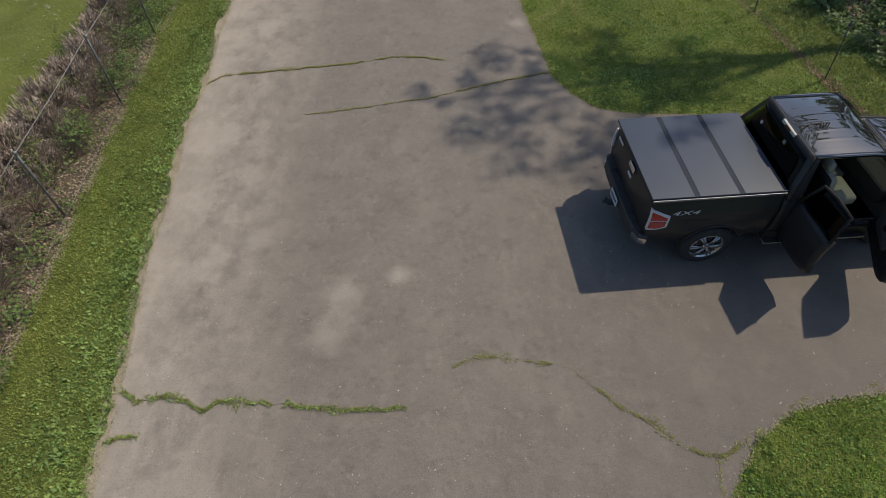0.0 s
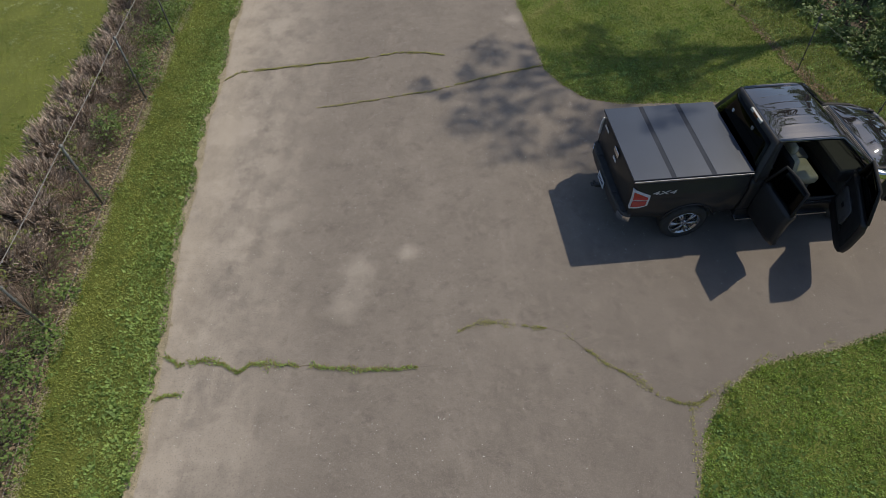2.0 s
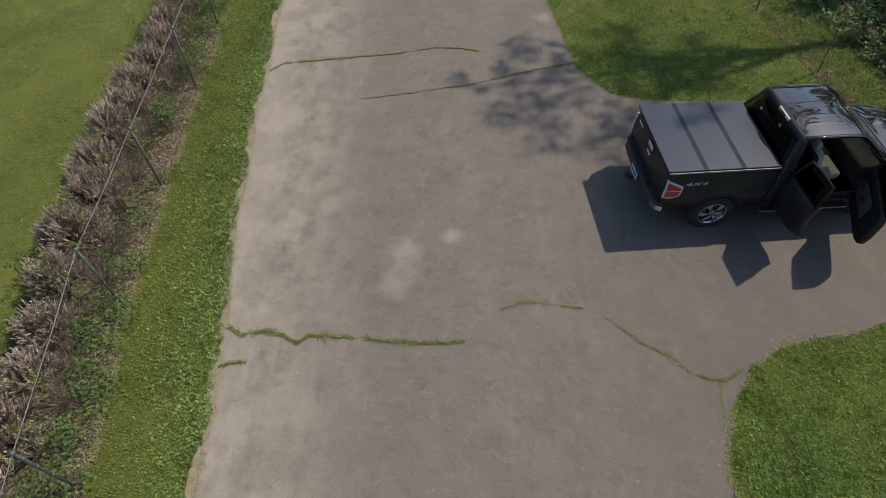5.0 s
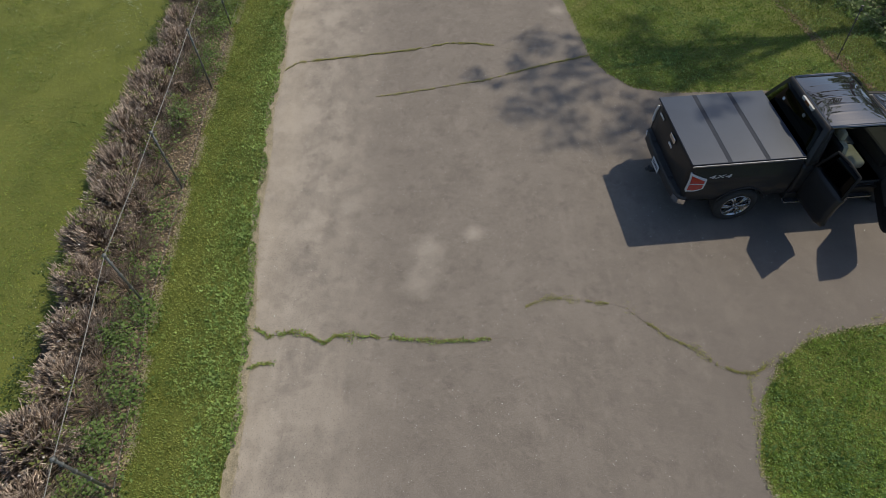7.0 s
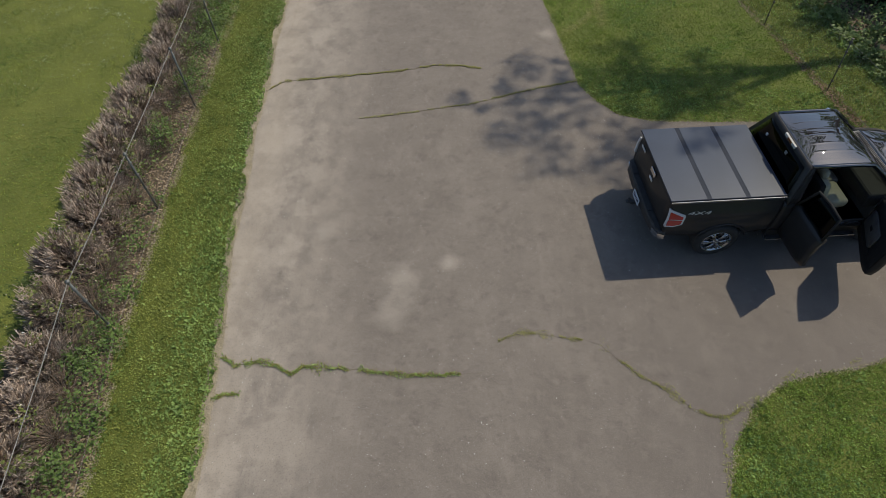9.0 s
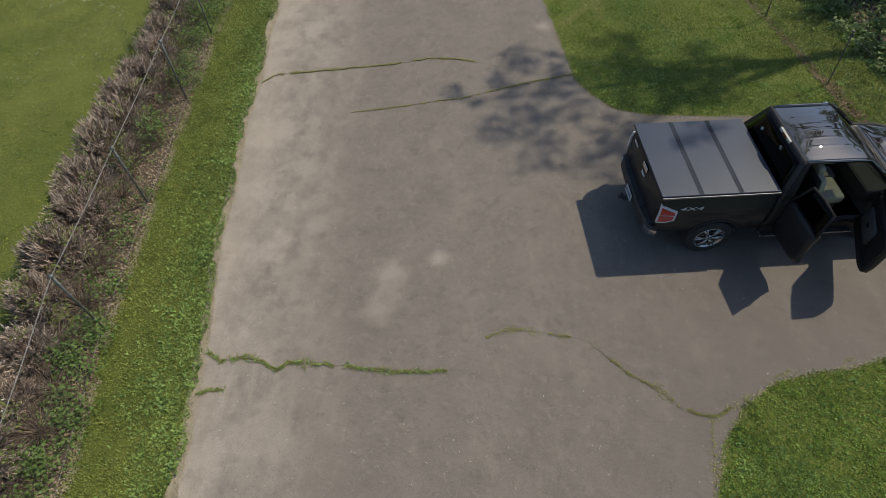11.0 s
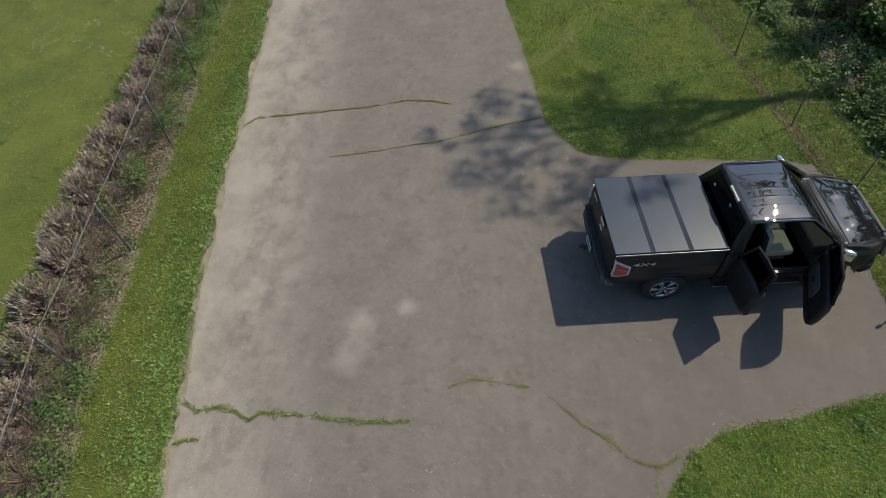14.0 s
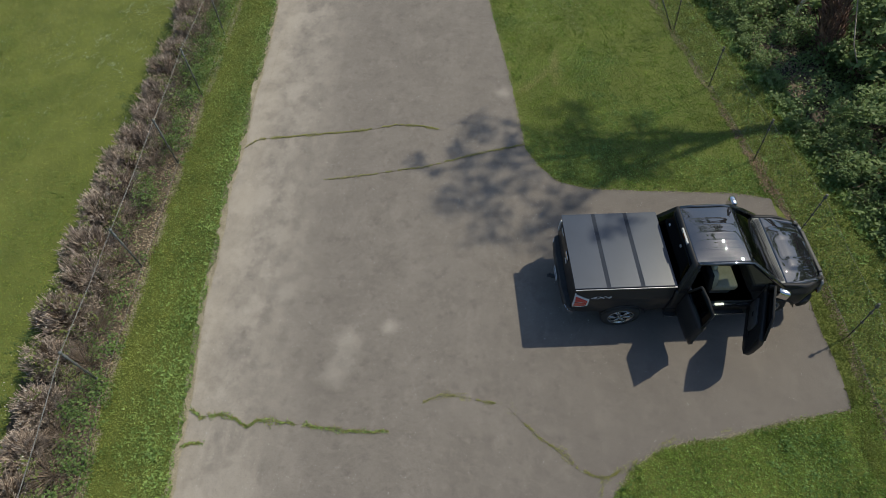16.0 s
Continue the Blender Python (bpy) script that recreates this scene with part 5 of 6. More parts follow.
litter(FENCE_RIGHT, -0.12, 0.08, 22, "bare brown soil along the fence foot", 60, BROWNSOIL)
foot = [p for p in FENCE_RIGHT if 8 < p[1] < 14]
pts = np.concatenate([scatter([(x - 0.15, y) for x, y in foot] + [(x + 0.07, y) for x, y in foot[::-1]], 520, 65), scatter([(8.12, 11.0), (8.50, 10.9), (8.86, 9.6), (8.42, 9.62)], 1000, 67)])
pts = pts[np.array([noise.noise(Vector((x * 1.5, y * 1.5, 3.0))) for x, y in pts]) > -0.22]
ob = new("dry_leaves", blades("dry_leaves", np.c_[pts, np.full(len(pts), 0.024)], 0.034, 0.030, BROWNLEAF, 66, 1.3, 0.0, 1.0))
tagged(ob, "rotting brown leaves and bare soil along the fence foot", "leaves", kind="stuff")
woods_floor = [(x + 1.95, y) for x, y in FENCE_RIGHT] + [(26, 24), (26, -3)]
tagged(part("woodland_floor", poly_slab(woods_floor, -0.001, -0.06), SHADYSOIL), "dark leaf-littered woodland floor", "ground", kind="structure")


# ---- dead shrubs along the left fence ----
def twigs(seed, stems, spread, height, mat, thick=0.006, droop=0.25):
    """A dense sheaf of bent stems with side twigs, in one mesh."""
    rng = np.random.default_rng(seed)
    start, way, length, rad = [], [], [], []
    for _ in range(stems):
        q, e = rng.uniform(0, 2 * np.pi), np.arcsin(rng.uniform(0.12, 1.0))
        d = np.array([np.cos(q) * np.cos(e), np.sin(q) * np.cos(e), np.sin(e)])
        b = np.array([np.cos(q), np.sin(q), 0]) * rng.uniform(0, 0.28) * spread
        l = height * rng.uniform(0.72, 1.05) * (0.72 + 0.28 * np.sin(e))
        start.append(b), way.append(d), length.append(l), rad.append(thick)
        for _ in range(4):
            f = rng.uniform(0.35, 0.95)
            s = b + d * l * f - np.array([0, 0, droop * (l * f) ** 2 * np.cos(e)])
            dd = d + rng.normal(0, 0.36, 3)
            start.append(s), way.append(dd / np.linalg.norm(dd)), length.append(l * rng.uniform(0.12, 0.30)), rad.append(thick * 0.55)
    start, way, length, rad = np.array(start), np.array(way), np.array(length), np.array(rad)
    n, k = len(start), 3
    flat = np.hypot(way[:, 0], way[:, 1])
    side = np.cross(way, [0.2, 0.1, 0.97])
    side /= np.linalg.norm(side, axis=1, keepdims=True)
    other = np.cross(way, side)
    curl = rng.normal(0, 0.05, (n, 3))
    rows = []
    for i in range(k):
        f = i / (k - 1)
        c = start + way * (length * f)[:, None] + curl * (f * f)
        c[:, 2] -= droop * (length * f) ** 2 * flat
        c[:, 2] = np.maximum(c[:, 2], 0.0)
        r = (rad * (1 - 0.7 * f))[:, None]
        rows.append(np.stack([c + side * r, c - side * r * 0.5 + other * r * 0.87, c - side * r * 0.5 - other * r * 0.87], 1))
    verts = np.stack(rows, 1).reshape(-1, 3)
    base = np.arange(n)[:, None] * (3 * k)
    faces = np.concatenate([base + np.array([[3 * i + j, 3 * i + (j + 1) % 3, 3 * i + 3 + (j + 1) % 3, 3 * i + 3 + j]]) for i in range(k - 1) for j in range(3)])
    return raw_mesh("branchwork", verts, faces, mat)


def leaf_cloud(name, seed, centres, radii, per, size, mat, flat=0.7):
    """Leaves scattered in and on clumps, each a kite turned its own way."""
    rng = np.random.default_rng(seed)
    pos = []
    for c, r in zip(centres, radii):
        d = rng.normal(0, 1, (int(per * (r / 0.35) ** 2), 3))
        d /= np.linalg.norm(d, axis=1, keepdims=True)
        pos.append(np.array(c) + d * (r * rng.uniform(0.45, 1.08, (len(d), 1))) * [1, 1, flat])
    pos = np.concatenate(pos)
    n = len(pos)
    nrm = rng.normal(0, 0.55, (n, 3)) + [0, 0, 1.0]
    nrm /= np.linalg.norm(nrm, axis=1, keepdims=True)
    a = np.cross(nrm, rng.normal(0, 1, (n, 3)))
    a /= np.linalg.norm(a, axis=1, keepdims=True)
    b = np.cross(nrm, a)
    s = (size * rng.uniform(0.6, 1.35, n))[:, None]
    verts = np.stack([pos - a * s * 0.55, pos + b * s * 0.34 + nrm * s * 0.06, pos + a * s * 0.55 - nrm * s * 0.10, pos - b * s * 0.34 + nrm * s * 0.06], 1).reshape(-1, 3)
    base = np.arange(n)[:, None] * 4
    return raw_mesh(name, verts, np.concatenate([base + [[0, 1, 3]], base + [[1, 2, 3]]]), mat)


DARKLEAF = leaf_material("dark hedge leaves", (0.042, 0.074, 0.020), (0.140, 0.190, 0.058))
WEEDLEAF = leaf_material("hedge-foot weeds", (0.070, 0.128, 0.032), (0.240, 0.350, 0.100))
SHOOT = leaf_material("yellow-green shoots", (0.10, 0.13, 0.03), (0.28, 0.32, 0.10))
TUFT = leaf_material("pale seed tufts", (0.40, 0.37, 0.34), (0.70, 0.66, 0.62), 0.8, 0.2)


def cut_shrub(seed, stems, radius, height, thick):
    """A rounded tussock of stiff cut-back stems that fork twice into short blunt twigs: the meshes of stems and of twigs."""
    rng = np.random.default_rng(seed)

    def unit(v):
        return v / np.linalg.norm(v, axis=1, keepdims=True)

    q, e = rng.uniform(0, 2 * np.pi, stems), np.arcsin(rng.uniform(0.22, 1.0, stems))
    d0 = np.c_[np.cos(q) * np.cos(e), np.sin(q) * np.cos(e), np.sin(e)]
    p0 = np.c_[np.cos(q), np.sin(q), np.zeros(stems)] * rng.uniform(0, 0.10, (stems, 1))
    l0 = 0.62 * rng.uniform(0.85, 1.1, stems)
    k1 = np.repeat(np.arange(stems), 6)
    p1 = p0[k1] + d0[k1] * (l0[k1] * rng.uniform(0.45, 1.0, len(k1)))[:, None]
    d1 = unit(d0[k1] + rng.normal(0, 0.34, (len(k1), 3)))
    l1 = rng.uniform(0.22, 0.40, len(k1))
    k2 = np.repeat(np.arange(len(k1)), 5)
    p2 = p1[k2] + d1[k2] * (l1[k2] * rng.uniform(0.35, 0.95, len(k2)))[:, None]
    d2 = unit(d1[k2] + rng.normal(0, 0.40, (len(k2), 3)) + [0, 0, 0.22])
    l2 = rng.uniform(0.06, 0.17, len(k2))
    made = []
    for name, mat, groups in (("branchwork", DARKTWIG, ((p0, d0, l0, thick), (p1, d1, l1, thick * 0.72))), ("brushwood", TIPS, ((p2, d2, l2, thick * 0.66),))):
        verts, faces, at = [], [], 0
        for start, way, length, rad in groups:
            side = unit(np.cross(way, [0.2, 0.13, 0.97]))
            other = np.cross(way, side)
            curl = rng.normal(0, 0.10, start.shape) * length[:, None]
            rings = []
            steps = (0.0, 0.5, 1.0) if name == "branchwork" else (0.0, 1.0)
            for f in steps:
                c = (start + way * (length * f)[:, None] + curl * f * f) * [radius, radius, height]
                c[:, 2] = np.maximum(c[:, 2], 0.0)
                r = rad * (1 - 0.30 * f)
                rings.append(np.stack([c + side * r, c - side * r * 0.5 + other * r * 0.87, c - side * r * 0.5 - other * r * 0.87], 1))
            verts.append(np.stack(rings, 1).reshape(-1, 3))
            n = at + np.arange(len(start))[:, None] * 3 * len(steps)
            faces.append(np.concatenate([n + np.array([[3 * i + j, 3 * i + (j + 1) % 3, 3 * i + 3 + (j + 1) % 3, 3 * i + 3 + j]]) for i in range(len(steps) - 1) for j in range(3)]))
            at += len(start) * 3 * len(steps)
        made.append(raw_mesh(name, np.concatenate(verts), np.concatenate(faces), mat))
    return made


def shrub_at(kind, label, group, at):
    shrub = thing("dead_shrub", label, "shrub", group, at)
    for nm, me in zip(("branchwork", "brushwood"), kind):
        ob = new(nm, me)
        ob.parent = shrub


shrub_kinds = [cut_shrub(30 + k, 100, 0.60, 0.84 + 0.05 * k, 0.0105) for k in range(4)]
rng = random.Random(17)
y, k = -2.2, 0
while y < 19.0:
    x = along(FENCE_LEFT, y) - 1.08 + rng.uniform(-0.15, 0.13)
    scale = rng.uniform(0.82, 1.12)
    shrub_at(shrub_kinds[k % 4], "leafless grey-brown shrub with dense blunt twigs behind the fence", "dead shrubs along the fence", pose(x, y, -0.03, 0, 0, rng.uniform(0, 360)) @ Matrix.Diagonal((scale, scale, scale, 1)))
    k += 1
    y += rng.uniform(0.62, 0.95)
thicket = twigs(37, 120, 0.6, 0.80, DARKTWIG, 0.009)
rng, y = random.Random(19), -1.8
while y < 18.5:
    s = rng.uniform(0.8, 1.1)
    shrub = thing("dead_bush", "dark brown leafless bush close behind the fence", "shrub", "dark bushes by the fence", pose(along(FENCE_LEFT, y) - 0.56 + rng.uniform(-0.14, 0.08), y, -0.03, 0, 0, rng.uniform(0, 360)) @ Matrix.Diagonal((s * 0.62, s * 0.8, s, 1)))
    ob = new("branchwork", thicket)
    ob.parent = shrub
    y += rng.uniform(0.50, 0.85)
# green growth: a low fringe on the field side and weeds at the fence foot
rng = random.Random(23)
cl, rad, y = [], [], -2.0
while y < 19.5:
    x = along(FENCE_LEFT, y) - 1.66 + 0.10 * noise.noise(Vector((y * 0.9, 0.0, 6.0)))
    for _ in range(3):
        cl.append((x + rng.uniform(-0.12, 0.22), y + rng.uniform(-0.15, 0.15), rng.uniform(0.04, 0.26))), rad.append(rng.uniform(0.07, 0.16))
    for _ in range(round(3.2 * max(0.0, 0.25 + noise.noise(Vector((y * 1.6, 0.0, 9.0)))))):
        cl.append((x + rng.uniform(0.0, 0.42), y + rng.uniform(-0.18, 0.18), rng.uniform(0.25, 0.62))), rad.append(rng.uniform(0.08, 0.15))
    y += rng.uniform(0.16, 0.30)
ob = new("low_hedge", leaf_cloud("low_hedge", 500, cl, rad, 330, 0.034, DARKLEAF))
tagged(ob, "low dark-green growth along the field side of the dead shrubs", "hedge", kind="stuff")
cl, rad = [], []
for y, dx, size, n in [(-1.0, -0.3, 0.3, 6), (0.2, -0.25, 0.3, 13), (1.2, -0.14, 0.26, 15), (2.05, -0.14, 0.26, 15), (2.75, -0.14, 0.26, 14), (3.5, -0.15, 0.24, 10), (4.4, -0.25, 0.22, 6), (5.3, -0.28, 0.20, 5), (6.1, -0.35, 0.22, 5), (6.9, -0.5, 0.26, 6), (7.7, -0.6, 0.28, 7), (9.6, -0.45, 0.26, 7), (10.7, -0.4, 0.32, 9), (11.9, -0.4, 0.35, 10), (13.2, -0.4, 0.35, 10), (14.6, -0.4, 0.35, 10), (16, -0.4, 0.35, 10)]:
    rg = random.Random(int(y * 100))
    for _ in range(n):
        cl.append((along(FENCE_LEFT, y) + dx + rg.uniform(-0.35, 0.3), y + rg.uniform(-0.5, 0.5), rg.uniform(0.0, 0.28))), rad.append(size * rg.uniform(0.6, 1.1))
rg = random.Random(78)
for _ in range(190):
    y = rg.uniform(-2, 18)
    if noise.noise(Vector((y * 0.8, 3.0, 0.0))) > -0.12:
        cl.append((along(FENCE_LEFT, y) + rg.uniform(-0.45, 0.10), y, rg.uniform(0.0, 0.12))), rad.append(rg.uniform(0.08, 0.18))
for _ in range(170):
    y = rg.uniform(8.8, 18.5)
    if rg.random() < 0.35 + 0.3 * (y - 8.8):
        cl.append((along(FENCE_LEFT, y) + rg.uniform(-0.62, 0.16), y, rg.uniform(0.02, 0.30))), rad.append(rg.uniform(0.10, 0.24))
ob = new("fence_weeds", leaf_cloud("fence_weeds", 900, cl, rad, 120, 0.050, WEEDLEAF))
tagged(ob, "patches of green weeds at the foot of the fence", "weeds", kind="stuff")

cl, rad, rng = [], [], random.Random(29)
for _ in range(165):
    y = rng.uniform(-1.5, 18)
    cl.append((along(FENCE_LEFT, y) + rng.uniform(-1.3, -0.3), y, rng.uniform(0.25, 0.95))), rad.append(rng.uniform(0.08, 0.20))
ob = new("hedge_shoots", leaf_cloud("hedge_shoots", 950, cl, rad, 150, 0.045, SHOOT))
tagged(ob, "sparse yellow-green shoots among the dead twigs", "shoots", kind="stuff")
for x, y, tall, mat, label in ((-6.07, 7.55, 0.75, WEEDLEAF, "dark green evergreen bush beside the fence"), (-6.25, 9.45, 0.55, WEEDLEAF, "small dark green bush beside the fence"), (-6.47, 5.34, 0.7, CLOVER, "bright green leafy sprig among dead twigs")):
    rg = random.Random(int(100 * y))
    bush = thing("green_bush", label, "bush", at=pose(x, y, -0.02))
    spots = [(rg.gauss(0, 0.13), rg.gauss(0, 0.16), tall * (0.15 + 0.8 * k / 15)) for k in range(16)]
    ob = new("foliage", leaf_cloud("foliage", int(100 * y), spots, [0.20 - 0.10 * k / 15 for k in range(16)], 200 if mat == WEEDLEAF else 60, 0.045, mat, 1.0))
    ob.parent = bush
    bm = bmesh.new()
    for k in range(5):
        tube(bm, [(0, 0, 0), (rg.uniform(-0.08, 0.08), rg.uniform(-0.08, 0.08), tall * 0.5), (rg.uniform(-0.16, 0.16), rg.uniform(-0.16, 0.16), tall * 0.9)], [0.012, 0.008, 0.004], 5)
    part("branchwork", bm, BARK, bush)
pts = scatter([(x - 1.45, y) for x, y in FENCE_LEFT] + [(x - 0.35, y) for x, y in FENCE_LEFT[::-1]], 16, 61)
rg = np.random.default_rng(62)
pts = np.c_[pts, rg.uniform(0.6, 0.95, len(pts))]
ob = new("seed_tufts", blades("seed_tufts", pts, 0.03, 0.026, TUFT, 63, 1.0, 0.0, 0.5))
tagged(ob, "pale dry seed tufts on the dead twigs", "tufts", kind="stuff")

# ---- woods beyond the right fence ----
def leafy_shrub(seed, spread, height, leaf):
    rg = random.Random(seed)
    cl, rad = [], []
    for _ in range(16):
        q, r = rg.uniform(0, 6.283), spread * math.sqrt(rg.random()) * 0.8
        cl.append((r * math.cos(q), r * math.sin(q), height * rg.uniform(0.15, 0.9) * (1 - 0.35 * (r / spread) ** 2)))
        rad.append(rg.uniform(0.22, 0.45) * spread)
    return leaf_cloud("foliage", seed, cl, rad, 95, leaf, WOODLEAF)


leafy = [leafy_shrub(200 + k, 0.95, 1.25 + 0.2 * k, 0.10 + 0.015 * (k % 3)) for k in range(5)]
canes = twigs(77, 26, 1.0, 1.4, BARK, 0.010, 0.15)
rng = random.Random(31)
for row, (dx, gap) in enumerate(((1.85, 0.80), (3.0, 1.15), (4.4, 1.4), (5.9, 1.7), (7.9, 2.2))):
    y = -2.5 + 0.4 * row
    while y < 23:
        x = along(FENCE_RIGHT, y) + dx + rng.uniform(-0.25, 0.25)
        if abs(x - (9.5 + 0.57 * (y - 12.2))) < 0.60 and 12.4 < y < 15.6:
            y += gap
            continue
        s = rng.uniform(0.75, 1.15) * (0.42, 0.85, 1.2, 1.45, 1.6)[row]
        shrub = thing("woodland_shrub", "leafy green undergrowth shrub at the edge of the woods", "shrub", "woodland undergrowth", pose(x, y, -0.02, 0, 0, rng.uniform(0, 360)) @ Matrix.Diagonal((s, s, s, 1)))
        for nm, me in (("foliage", leafy[rng.randrange(5)]), ("branchwork", canes)):
            ob = new(nm, me)
            ob.parent = shrub
        y += gap * rng.uniform(0.8, 1.2)


# bare brown banks in the gap, with fallen leaves, and a pale broken trunk behind them
for k, (x, y, w, d) in enumerate(((9.75, 15.2, 0.55, 0.9), (10.3, 13.9, 0.45, 0.8), (10.8, 12.5, 0.4, 0.7))):
    ring = [(x + w * math.cos(q) + 0.25 * math.sin(q), y + d * math.sin(q)) for q in (2 * math.pi * j / 14 for j in range(15))]
    tagged(part("soil_bank", poly_slab(rough_line(ring, 0.12, 0.06, 92 + k)[:-1], 0.012 + 0.004 * k, -0.06), BROWNSOIL), "bare brown earth under the edge of the woods", "ground", kind="structure")
    pts = scatter([(x - w, y - d), (x + w, y - d), (x + w, y + d), (x - w, y + d)], 260, 95 + k)
    ob = new("dry_leaves", blades("dry_leaves", np.c_[pts, np.full(len(pts), 0.03)], 0.06, 0.05, DRYLEAF, 98 + k, 1.3, 0.0, 0.9))
    tagged(ob, "fallen brown leaves on bare earth", "leaves", kind="stuff")
snag = thing("dead_tree", "pale broken dead tree standing in the undergrowth", "tree", "", pose(10.35, 16.55, 0))
part("trunk", tube(bmesh.new(), [(0, 0, -0.05), (0.04, 0.03, 0.5), (0.14, 0.06, 1.1), (0.26, 0.05, 1.8)], [0.075, 0.062, 0.056, 0.035], 10), TIPS, snag, smooth=True)
for a, c in (((0.05, 0.03, 0.6), (-0.22, -0.10, 0.95)), ((0.16, 0.06, 1.2), (0.45, -0.12, 1.5))):
    part("limb", tube(bmesh.new(), [a, c], [0.022, 0.008], 6), TIPS, snag, smooth=True)

# low creepers that cover the woodland floor
rg = random.Random(91)
cl, rad = [], []
for _ in range(900):
    y = rg.uniform(-3, 23)
    cl.append((along(FENCE_RIGHT, y) + 1.6 + 9.3 * rg.random() ** 1.5, y, rg.uniform(0.0, 0.22))), rad.append(rg.uniform(0.18, 0.42))
for _ in range(420):
    y = rg.uniform(-3, 23)
    if 13.6 < y < 15.4:
        continue
    cl.append((along(FENCE_RIGHT, y) + rg.uniform(1.75, 3.6), y, rg.uniform(0.0, 0.35))), rad.append(rg.uniform(0.16, 0.36))
ob = new("creepers", leaf_cloud("creepers", 92, cl, rad, 75, 0.085, WOODLEAF, 0.5))
tagged(ob, "low green creepers covering the woodland floor", "undergrowth", kind="stuff")


def limb_points(a, b, sag, rg, n=7):
    a, b = Vector(a), Vector(b)
    out = []
    for i in range(n):
        f = i / (n - 1)
        p = a.lerp(b, f)
        p.z += sag * 4 * f * (1 - f)
        p += Vector((rg.uniform(-1, 1), rg.uniform(-1, 1), rg.uniform(-1, 1))) * 0.10 * (0 < i < n - 1)
        out.append(p)
    return out


SHADE = Vector((SUN_WAY.x / SUN_WAY.z, SUN_WAY.y / SUN_WAY.z, 1.0))


def tree(name, label, stem, girth, crown, leaf_size, seed, per=26, limbs=9):
    """A trunk along the points of stem, limbs from its upper part into the crown, and leaf clumps at the spots (x, y, z, radius) of crown."""
    rg = random.Random(seed)
    base = Vector(stem[0])
    t = thing(name, label, "tree", "", Matrix.Translation((base.x, base.y, 0)))
    shift = Vector((base.x, base.y, 0))
    trunk = []
    for a, b in zip(stem, stem[1:]):
        trunk += [Vector(a).lerp(Vector(b), f / 4) - shift for f in range(4)]
    trunk = [p + Vector((rg.uniform(-0.05, 0.05), rg.uniform(-0.05, 0.05), 0)) for p in trunk] + [Vector(stem[-1]) - shift]
    n = len(trunk) - 1
    part("trunk", tube(bmesh.new(), trunk, [girth * (1.3 - 0.25 * min(i, 1) - 0.6 * i / n) for i in range(n + 1)], 12), BARK, t, smooth=True)
    for spot in rg.sample(crown, min(limbs, len(crown))):
        start = trunk[rg.randrange(2 * n // 3, n + 1)]
        pts = limb_points(start, Vector(spot[:3]) - shift, rg.uniform(0.1, 0.5), rg, 8)
        bm = tube(bmesh.new(), pts, [girth * 0.42 * (1 - 0.12 * i) for i in range(8)], 8)
        for _ in range(4):
            p = pts[rg.randrange(3, 8)]
            q = p + Vector((rg.uniform(-1, 1), rg.uniform(-1, 1), rg.uniform(-0.2, 0.6))) * 0.9
            tube(bm, [p, p.lerp(q, 0.5) + Vector((0, 0, 0.08)), q], [0.030, 0.020, 0.008], 6)
        part("limb", bm, BARK, t, smooth=True)
    ob = new("crown", leaf_cloud("crown", seed, [tuple(Vector(c[:3]) - shift) for c in crown], [c[3] for c in crown], per, leaf_size, WOODLEAF))
    ob.parent = t
    return t


def shading(centre, reach, low, high, count, sizes, gap, seed):
    """Clump spots whose shade falls in an oval on the ground, with gaps between drifts."""
    rg, out = random.Random(seed), []
    while len(out) < count:
        a, r = rg.uniform(0, 6.283), math.sqrt(rg.random())
        x, y, z = centre[0] + reach[0] * r * math.cos(a), centre[1] + reach[1] * r * math.sin(a), rg.uniform(low, high)
        if noise.noise(Vector((x * 0.95, y * 0.95, seed))) > gap:
            out.append((x + z * SHADE.x, y + z * SHADE.y, z, rg.uniform(*sizes)))
    return out


crown = []
for k, (centre, reach, count, sizes) in enumerate((((2.25, 9.3), (1.75, 1.9), 50, (0.22, 0.42)), ((4.5, 10.8), (2.2, 1.5), 46, (0.25, 0.45)), ((0.5, 9.75), (0.8, 0.45), 7, (0.18, 0.30)),
                                                   ((1.6, 10.9), (0.8, 0.6), 9, (0.20, 0.34)), ((3.0, 7.9), (0.9, 0.8), 14, (0.20, 0.36)), ((3.55, 6.5), (0.50, 0.42), 9, (0.18, 0.32)))):
    crown += shading(centre, reach, 11.0, 13.5, count, sizes, -0.12, 3 + k)
oak = tree("broadleaf_tree", "tall broadleaf tree with brown trunk at the woods' edge", [(11.1, 14.95, -0.1), (10.15, 14.65, 2.0), (12.6, 14.8, 4.6), (13.6, 15.1, 6.4), (12.9, 15.45, 7.6), (12.3, 15.8, 9.0), (11.4, 15.9, 11.0)], 0.23, crown, 0.13, 301, 27, 12)
# old creepers cling to its trunk, with leaves at the foot and one vine hanging free
rg = np.random.default_rng(303)
h, q = rg.uniform(0.0, 2.3, 620), rg.uniform(0, 2 * np.pi, 620)
f = h / 2.1
hug = np.c_[-0.95 * f + 0.30 * np.cos(q), -0.30 * f + 0.30 * np.sin(q), h]
ends = hug + np.c_[rg.normal(-0.10, 0.09, 620), rg.normal(-0.03, 0.09, 620), rg.uniform(0.12, 0.45, 620)]
ob = new("creeper_stems", prisms("creeper_stems", hug, ends, 0.016, VINE))
ob.parent = oak
tagged(ob, "shaggy reddish-brown creeper stems")
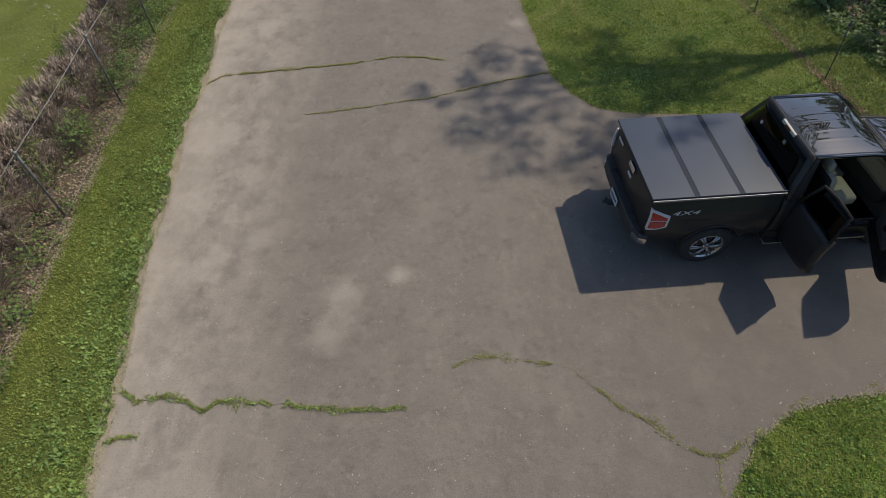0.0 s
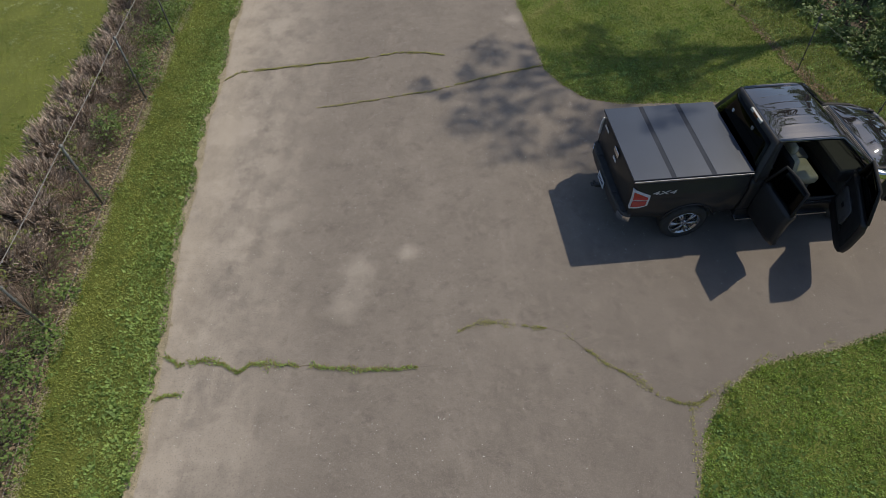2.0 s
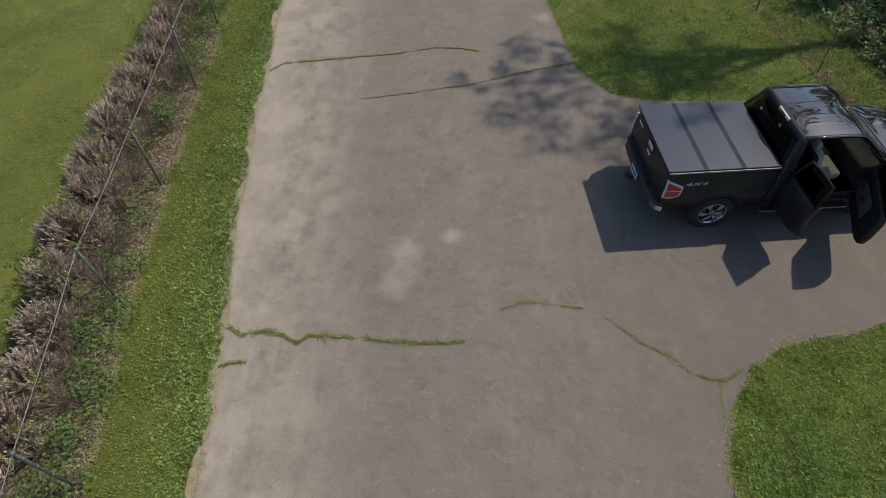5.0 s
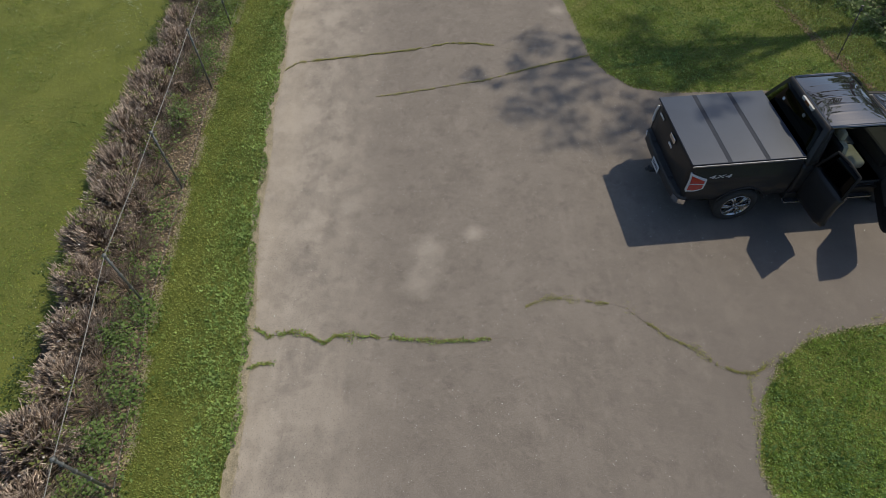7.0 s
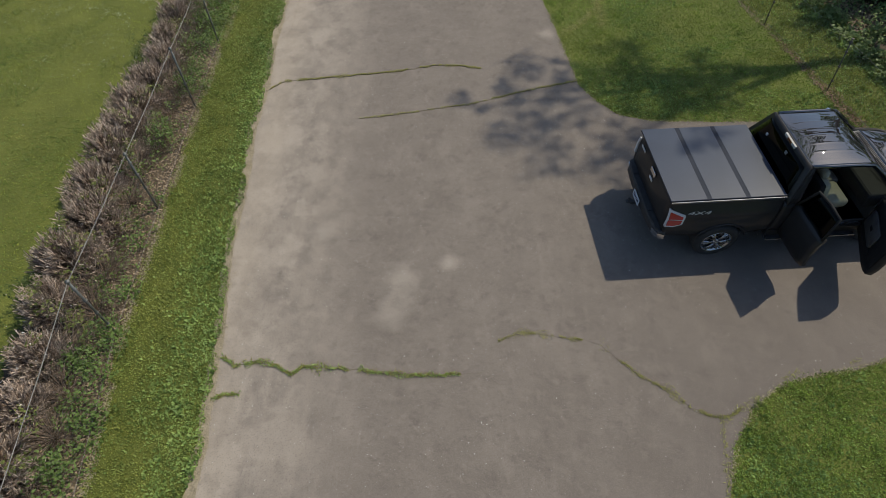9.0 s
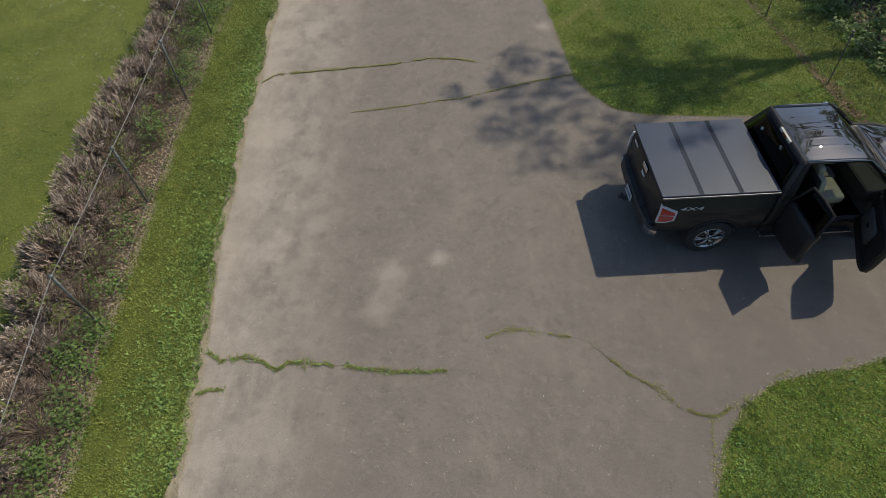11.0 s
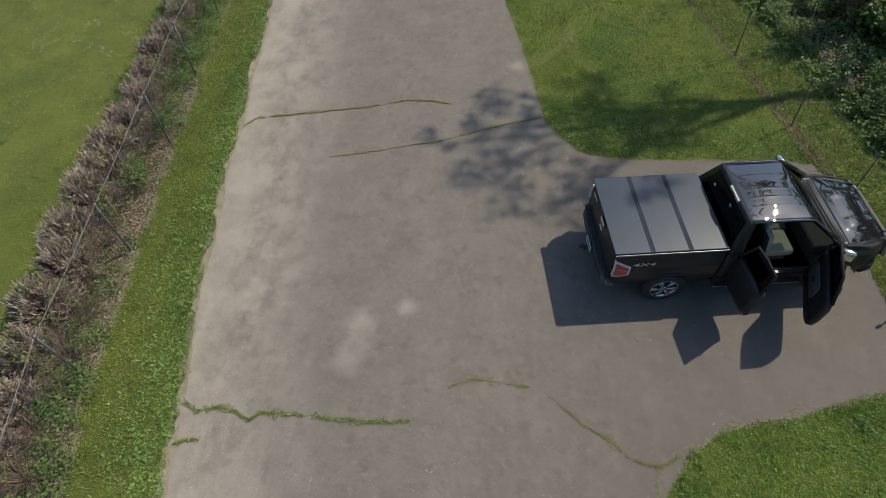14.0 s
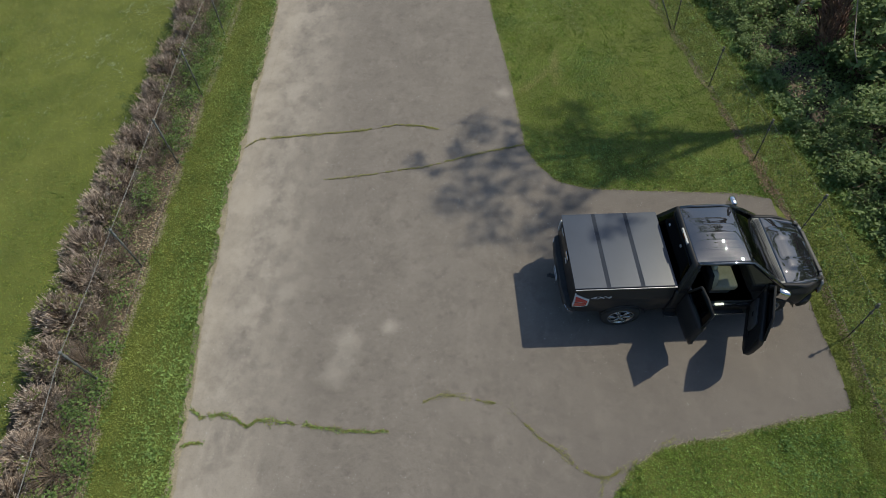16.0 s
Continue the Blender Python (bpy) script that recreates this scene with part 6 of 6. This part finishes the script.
spots = [(rg.normal(0.05 - 0.45 * z, 0.24), rg.normal(-0.25 - 0.15 * z, 0.26), z) for z in rg.uniform(0.1, 1.0, 16)]
ob = new("creeper_leaves", leaf_cloud("creeper_leaves", 304, spots, [0.30] * 16, 110, 0.11, WOODLEAF, 0.9))
ob.parent = oak
hang = [(x - 11.1, y - 14.95, z) for x, y, z in ((11.44, 13.57, 0.5), (11.08, 13.64, 0.9), (10.81, 13.84, 1.3), (10.74, 14.12, 1.6), (10.67, 14.39, 1.9), (10.52, 14.39, 2.2))]
part("vine", tube(bmesh.new(), hang, 0.016, 6), TIPS, oak, "pale bare hanging vine", smooth=True)
# unseen trees added for shade on the woods and reflections in the truck
for k, (x, y, h) in enumerate(((21.2, 9.0, 9.5), (21.6, 16.6, 10.0), (19.5, 24.5, 9.0), (22.5, 12.5, 11.0), (22.5, 21.0, 11.0), (23.5, 4.0, 10.0))):
    rg = random.Random(400 + k)
    spots = [(x + rg.gauss(0, 1.4), y + rg.gauss(0, 1.6), h * rg.uniform(0.55, 1.05), rg.uniform(0.5, 1.0)) for _ in range(46)]
    tree("unseen_tree", "unseen leafy tree added behind the woods for shade and reflections", [(x, y, -0.1), (x + 0.2, y, h * 0.3), (x, y + 0.1, h * 0.6)], 0.20, spots, 0.20, 410 + k, 50, 7)
# more unseen tall trees, added so that their crowns shade the woods
for k, (x, y, sx, sy) in enumerate(((15.9, 13.0, 12.2, 7.6), (17.2, 17.2, 13.2, 11.2), (17.2, 9.0, 13.0, 4.2), (18.6, 19.5, 14.6, 13.2))):
    spots = shading((sx + 0.7, sy), (1.9, 2.3), 8.5, 11.5, 20 if k < 3 else 11, (0.35, 0.65), -0.10, 20 + k)
    tree("unseen_tree", "unseen tall tree added to shade the woods", [(x, y, -0.1), (x + 0.3, y + 0.2, 4.0), (sx + 5.3, sy + 4.5, 8.0)], 0.18, spots, 0.19, 430 + k, 42, 8)

# worn pale streaks in the lawn
streak = np.concatenate([np.array(rough_line(line, 0.012, 0.02, 55 + k)) for k, line in enumerate(([(3.32, 14.3), (3.25, 13.73), (3.07, 13.3), (2.74, 12.86), (2.40, 12.42)], [(3.36, 13.9), (3.35, 13.44), (3.34, 12.81)]))])
streak = np.repeat(streak, 9, axis=0) + np.random.default_rng(57).normal(0, 0.075, (9 * len(streak), 2))
ob = new("worn_grass", blades("worn_grass", np.c_[streak, np.full(len(streak), 0.028)], 0.026, 0.014, CRACKGRASS, 58, 1.5, 0.0, 1.05))
tagged(ob, "pale worn streaks of dry grass in the lawn", "grass", kind="stuff")

# loose grit on the asphalt
rng = np.random.default_rng(51)
pts = scatter([(-3.0, -1), (4.2, -1), (4.2, 2.5), (8.5, 4.4), (8.5, 9), (2.5, 9), (2.0, 12), (-4.2, 12), (-3.4, 3)], 60, 52)
pts = pts[inside(pts, DRIVE)]
r = 0.003 + 0.008 * rng.random(len(pts)) ** 4
drift = np.array([noise.noise(Vector((x * 0.8, y * 0.8, 5.0))) + 0.5 * noise.noise(Vector((x * 3.0, y * 3.0, 5.0))) for x, y in pts])
r *= np.clip(0.75 + drift, 0.25, 1.2)
corner = np.array([[1, 0, 0], [0, 1, 0], [-1, 0, 0], [0, -1, 0], [0, 0, 0.45], [0, 0, -0.4]])
verts = (np.c_[pts, np.full(len(pts), 0.003)][:, None] + corner[None] * r[:, None, None] * rng.uniform(0.6, 1.3, (len(pts), 6, 1))).reshape(-1, 3)
tri = np.array([[0, 1, 4], [1, 2, 4], [2, 3, 4], [3, 0, 4], [1, 0, 5], [2, 1, 5], [3, 2, 5], [0, 3, 5]])
GRIT = material("pale grit", (0.21, 0.20, 0.185), (0.50, 0.48, 0.45), 30, 90, 0.9, bump=0, spread=0.4, each="Island")
ob = new("loose_grit", raw_mesh("loose_grit", verts, (np.arange(len(pts))[:, None, None] * 6 + tri[None]).reshape(-1, 3), GRIT))
tagged(ob, "pale loose grit scattered on the asphalt", "gravel", kind="stuff")

# chaff and petals blown over the asphalt
pts = scatter([(-3.0, -1), (4.2, -1), (4.2, 2.5), (8.5, 4.4), (8.5, 9), (2.5, 9), (2.0, 12), (-4.2, 12), (-3.4, 3)], 7, 53)
pts = pts[inside(pts, DRIVE)]
ob = new("chaff", blades("chaff", np.c_[pts, np.full(len(pts), 0.003)], 0.020, 0.009, WHITE, 54, 1.6, 0.0, 1.0))
tagged(ob, "pale chaff and petals scattered on the asphalt", "litter", kind="stuff")

# ---- unseen far tree belt, added to darken horizon reflections and ambient light ----
rg = random.Random(71)
cl, rad = [], []
for k in range(170):
    q = 2 * math.pi * k / 170 + rg.uniform(-0.02, 0.02)
    d = rg.uniform(42, 58)
    for _ in range(4):
        cl.append((3 + d * math.cos(q) + rg.uniform(-2, 2), 8 + d * math.sin(q) + rg.uniform(-2, 2), rg.uniform(0.5, 11) * rg.uniform(0.7, 1.1))), rad.append(rg.uniform(1.3, 2.4))
ob = new("unseen_tree_belt", leaf_cloud("unseen_tree_belt", 72, cl, rad, 3, 1.1, WOODLEAF, 0.9))
tagged(ob, "unseen far belt of leafy trees, added to darken reflections", "trees", kind="stuff")
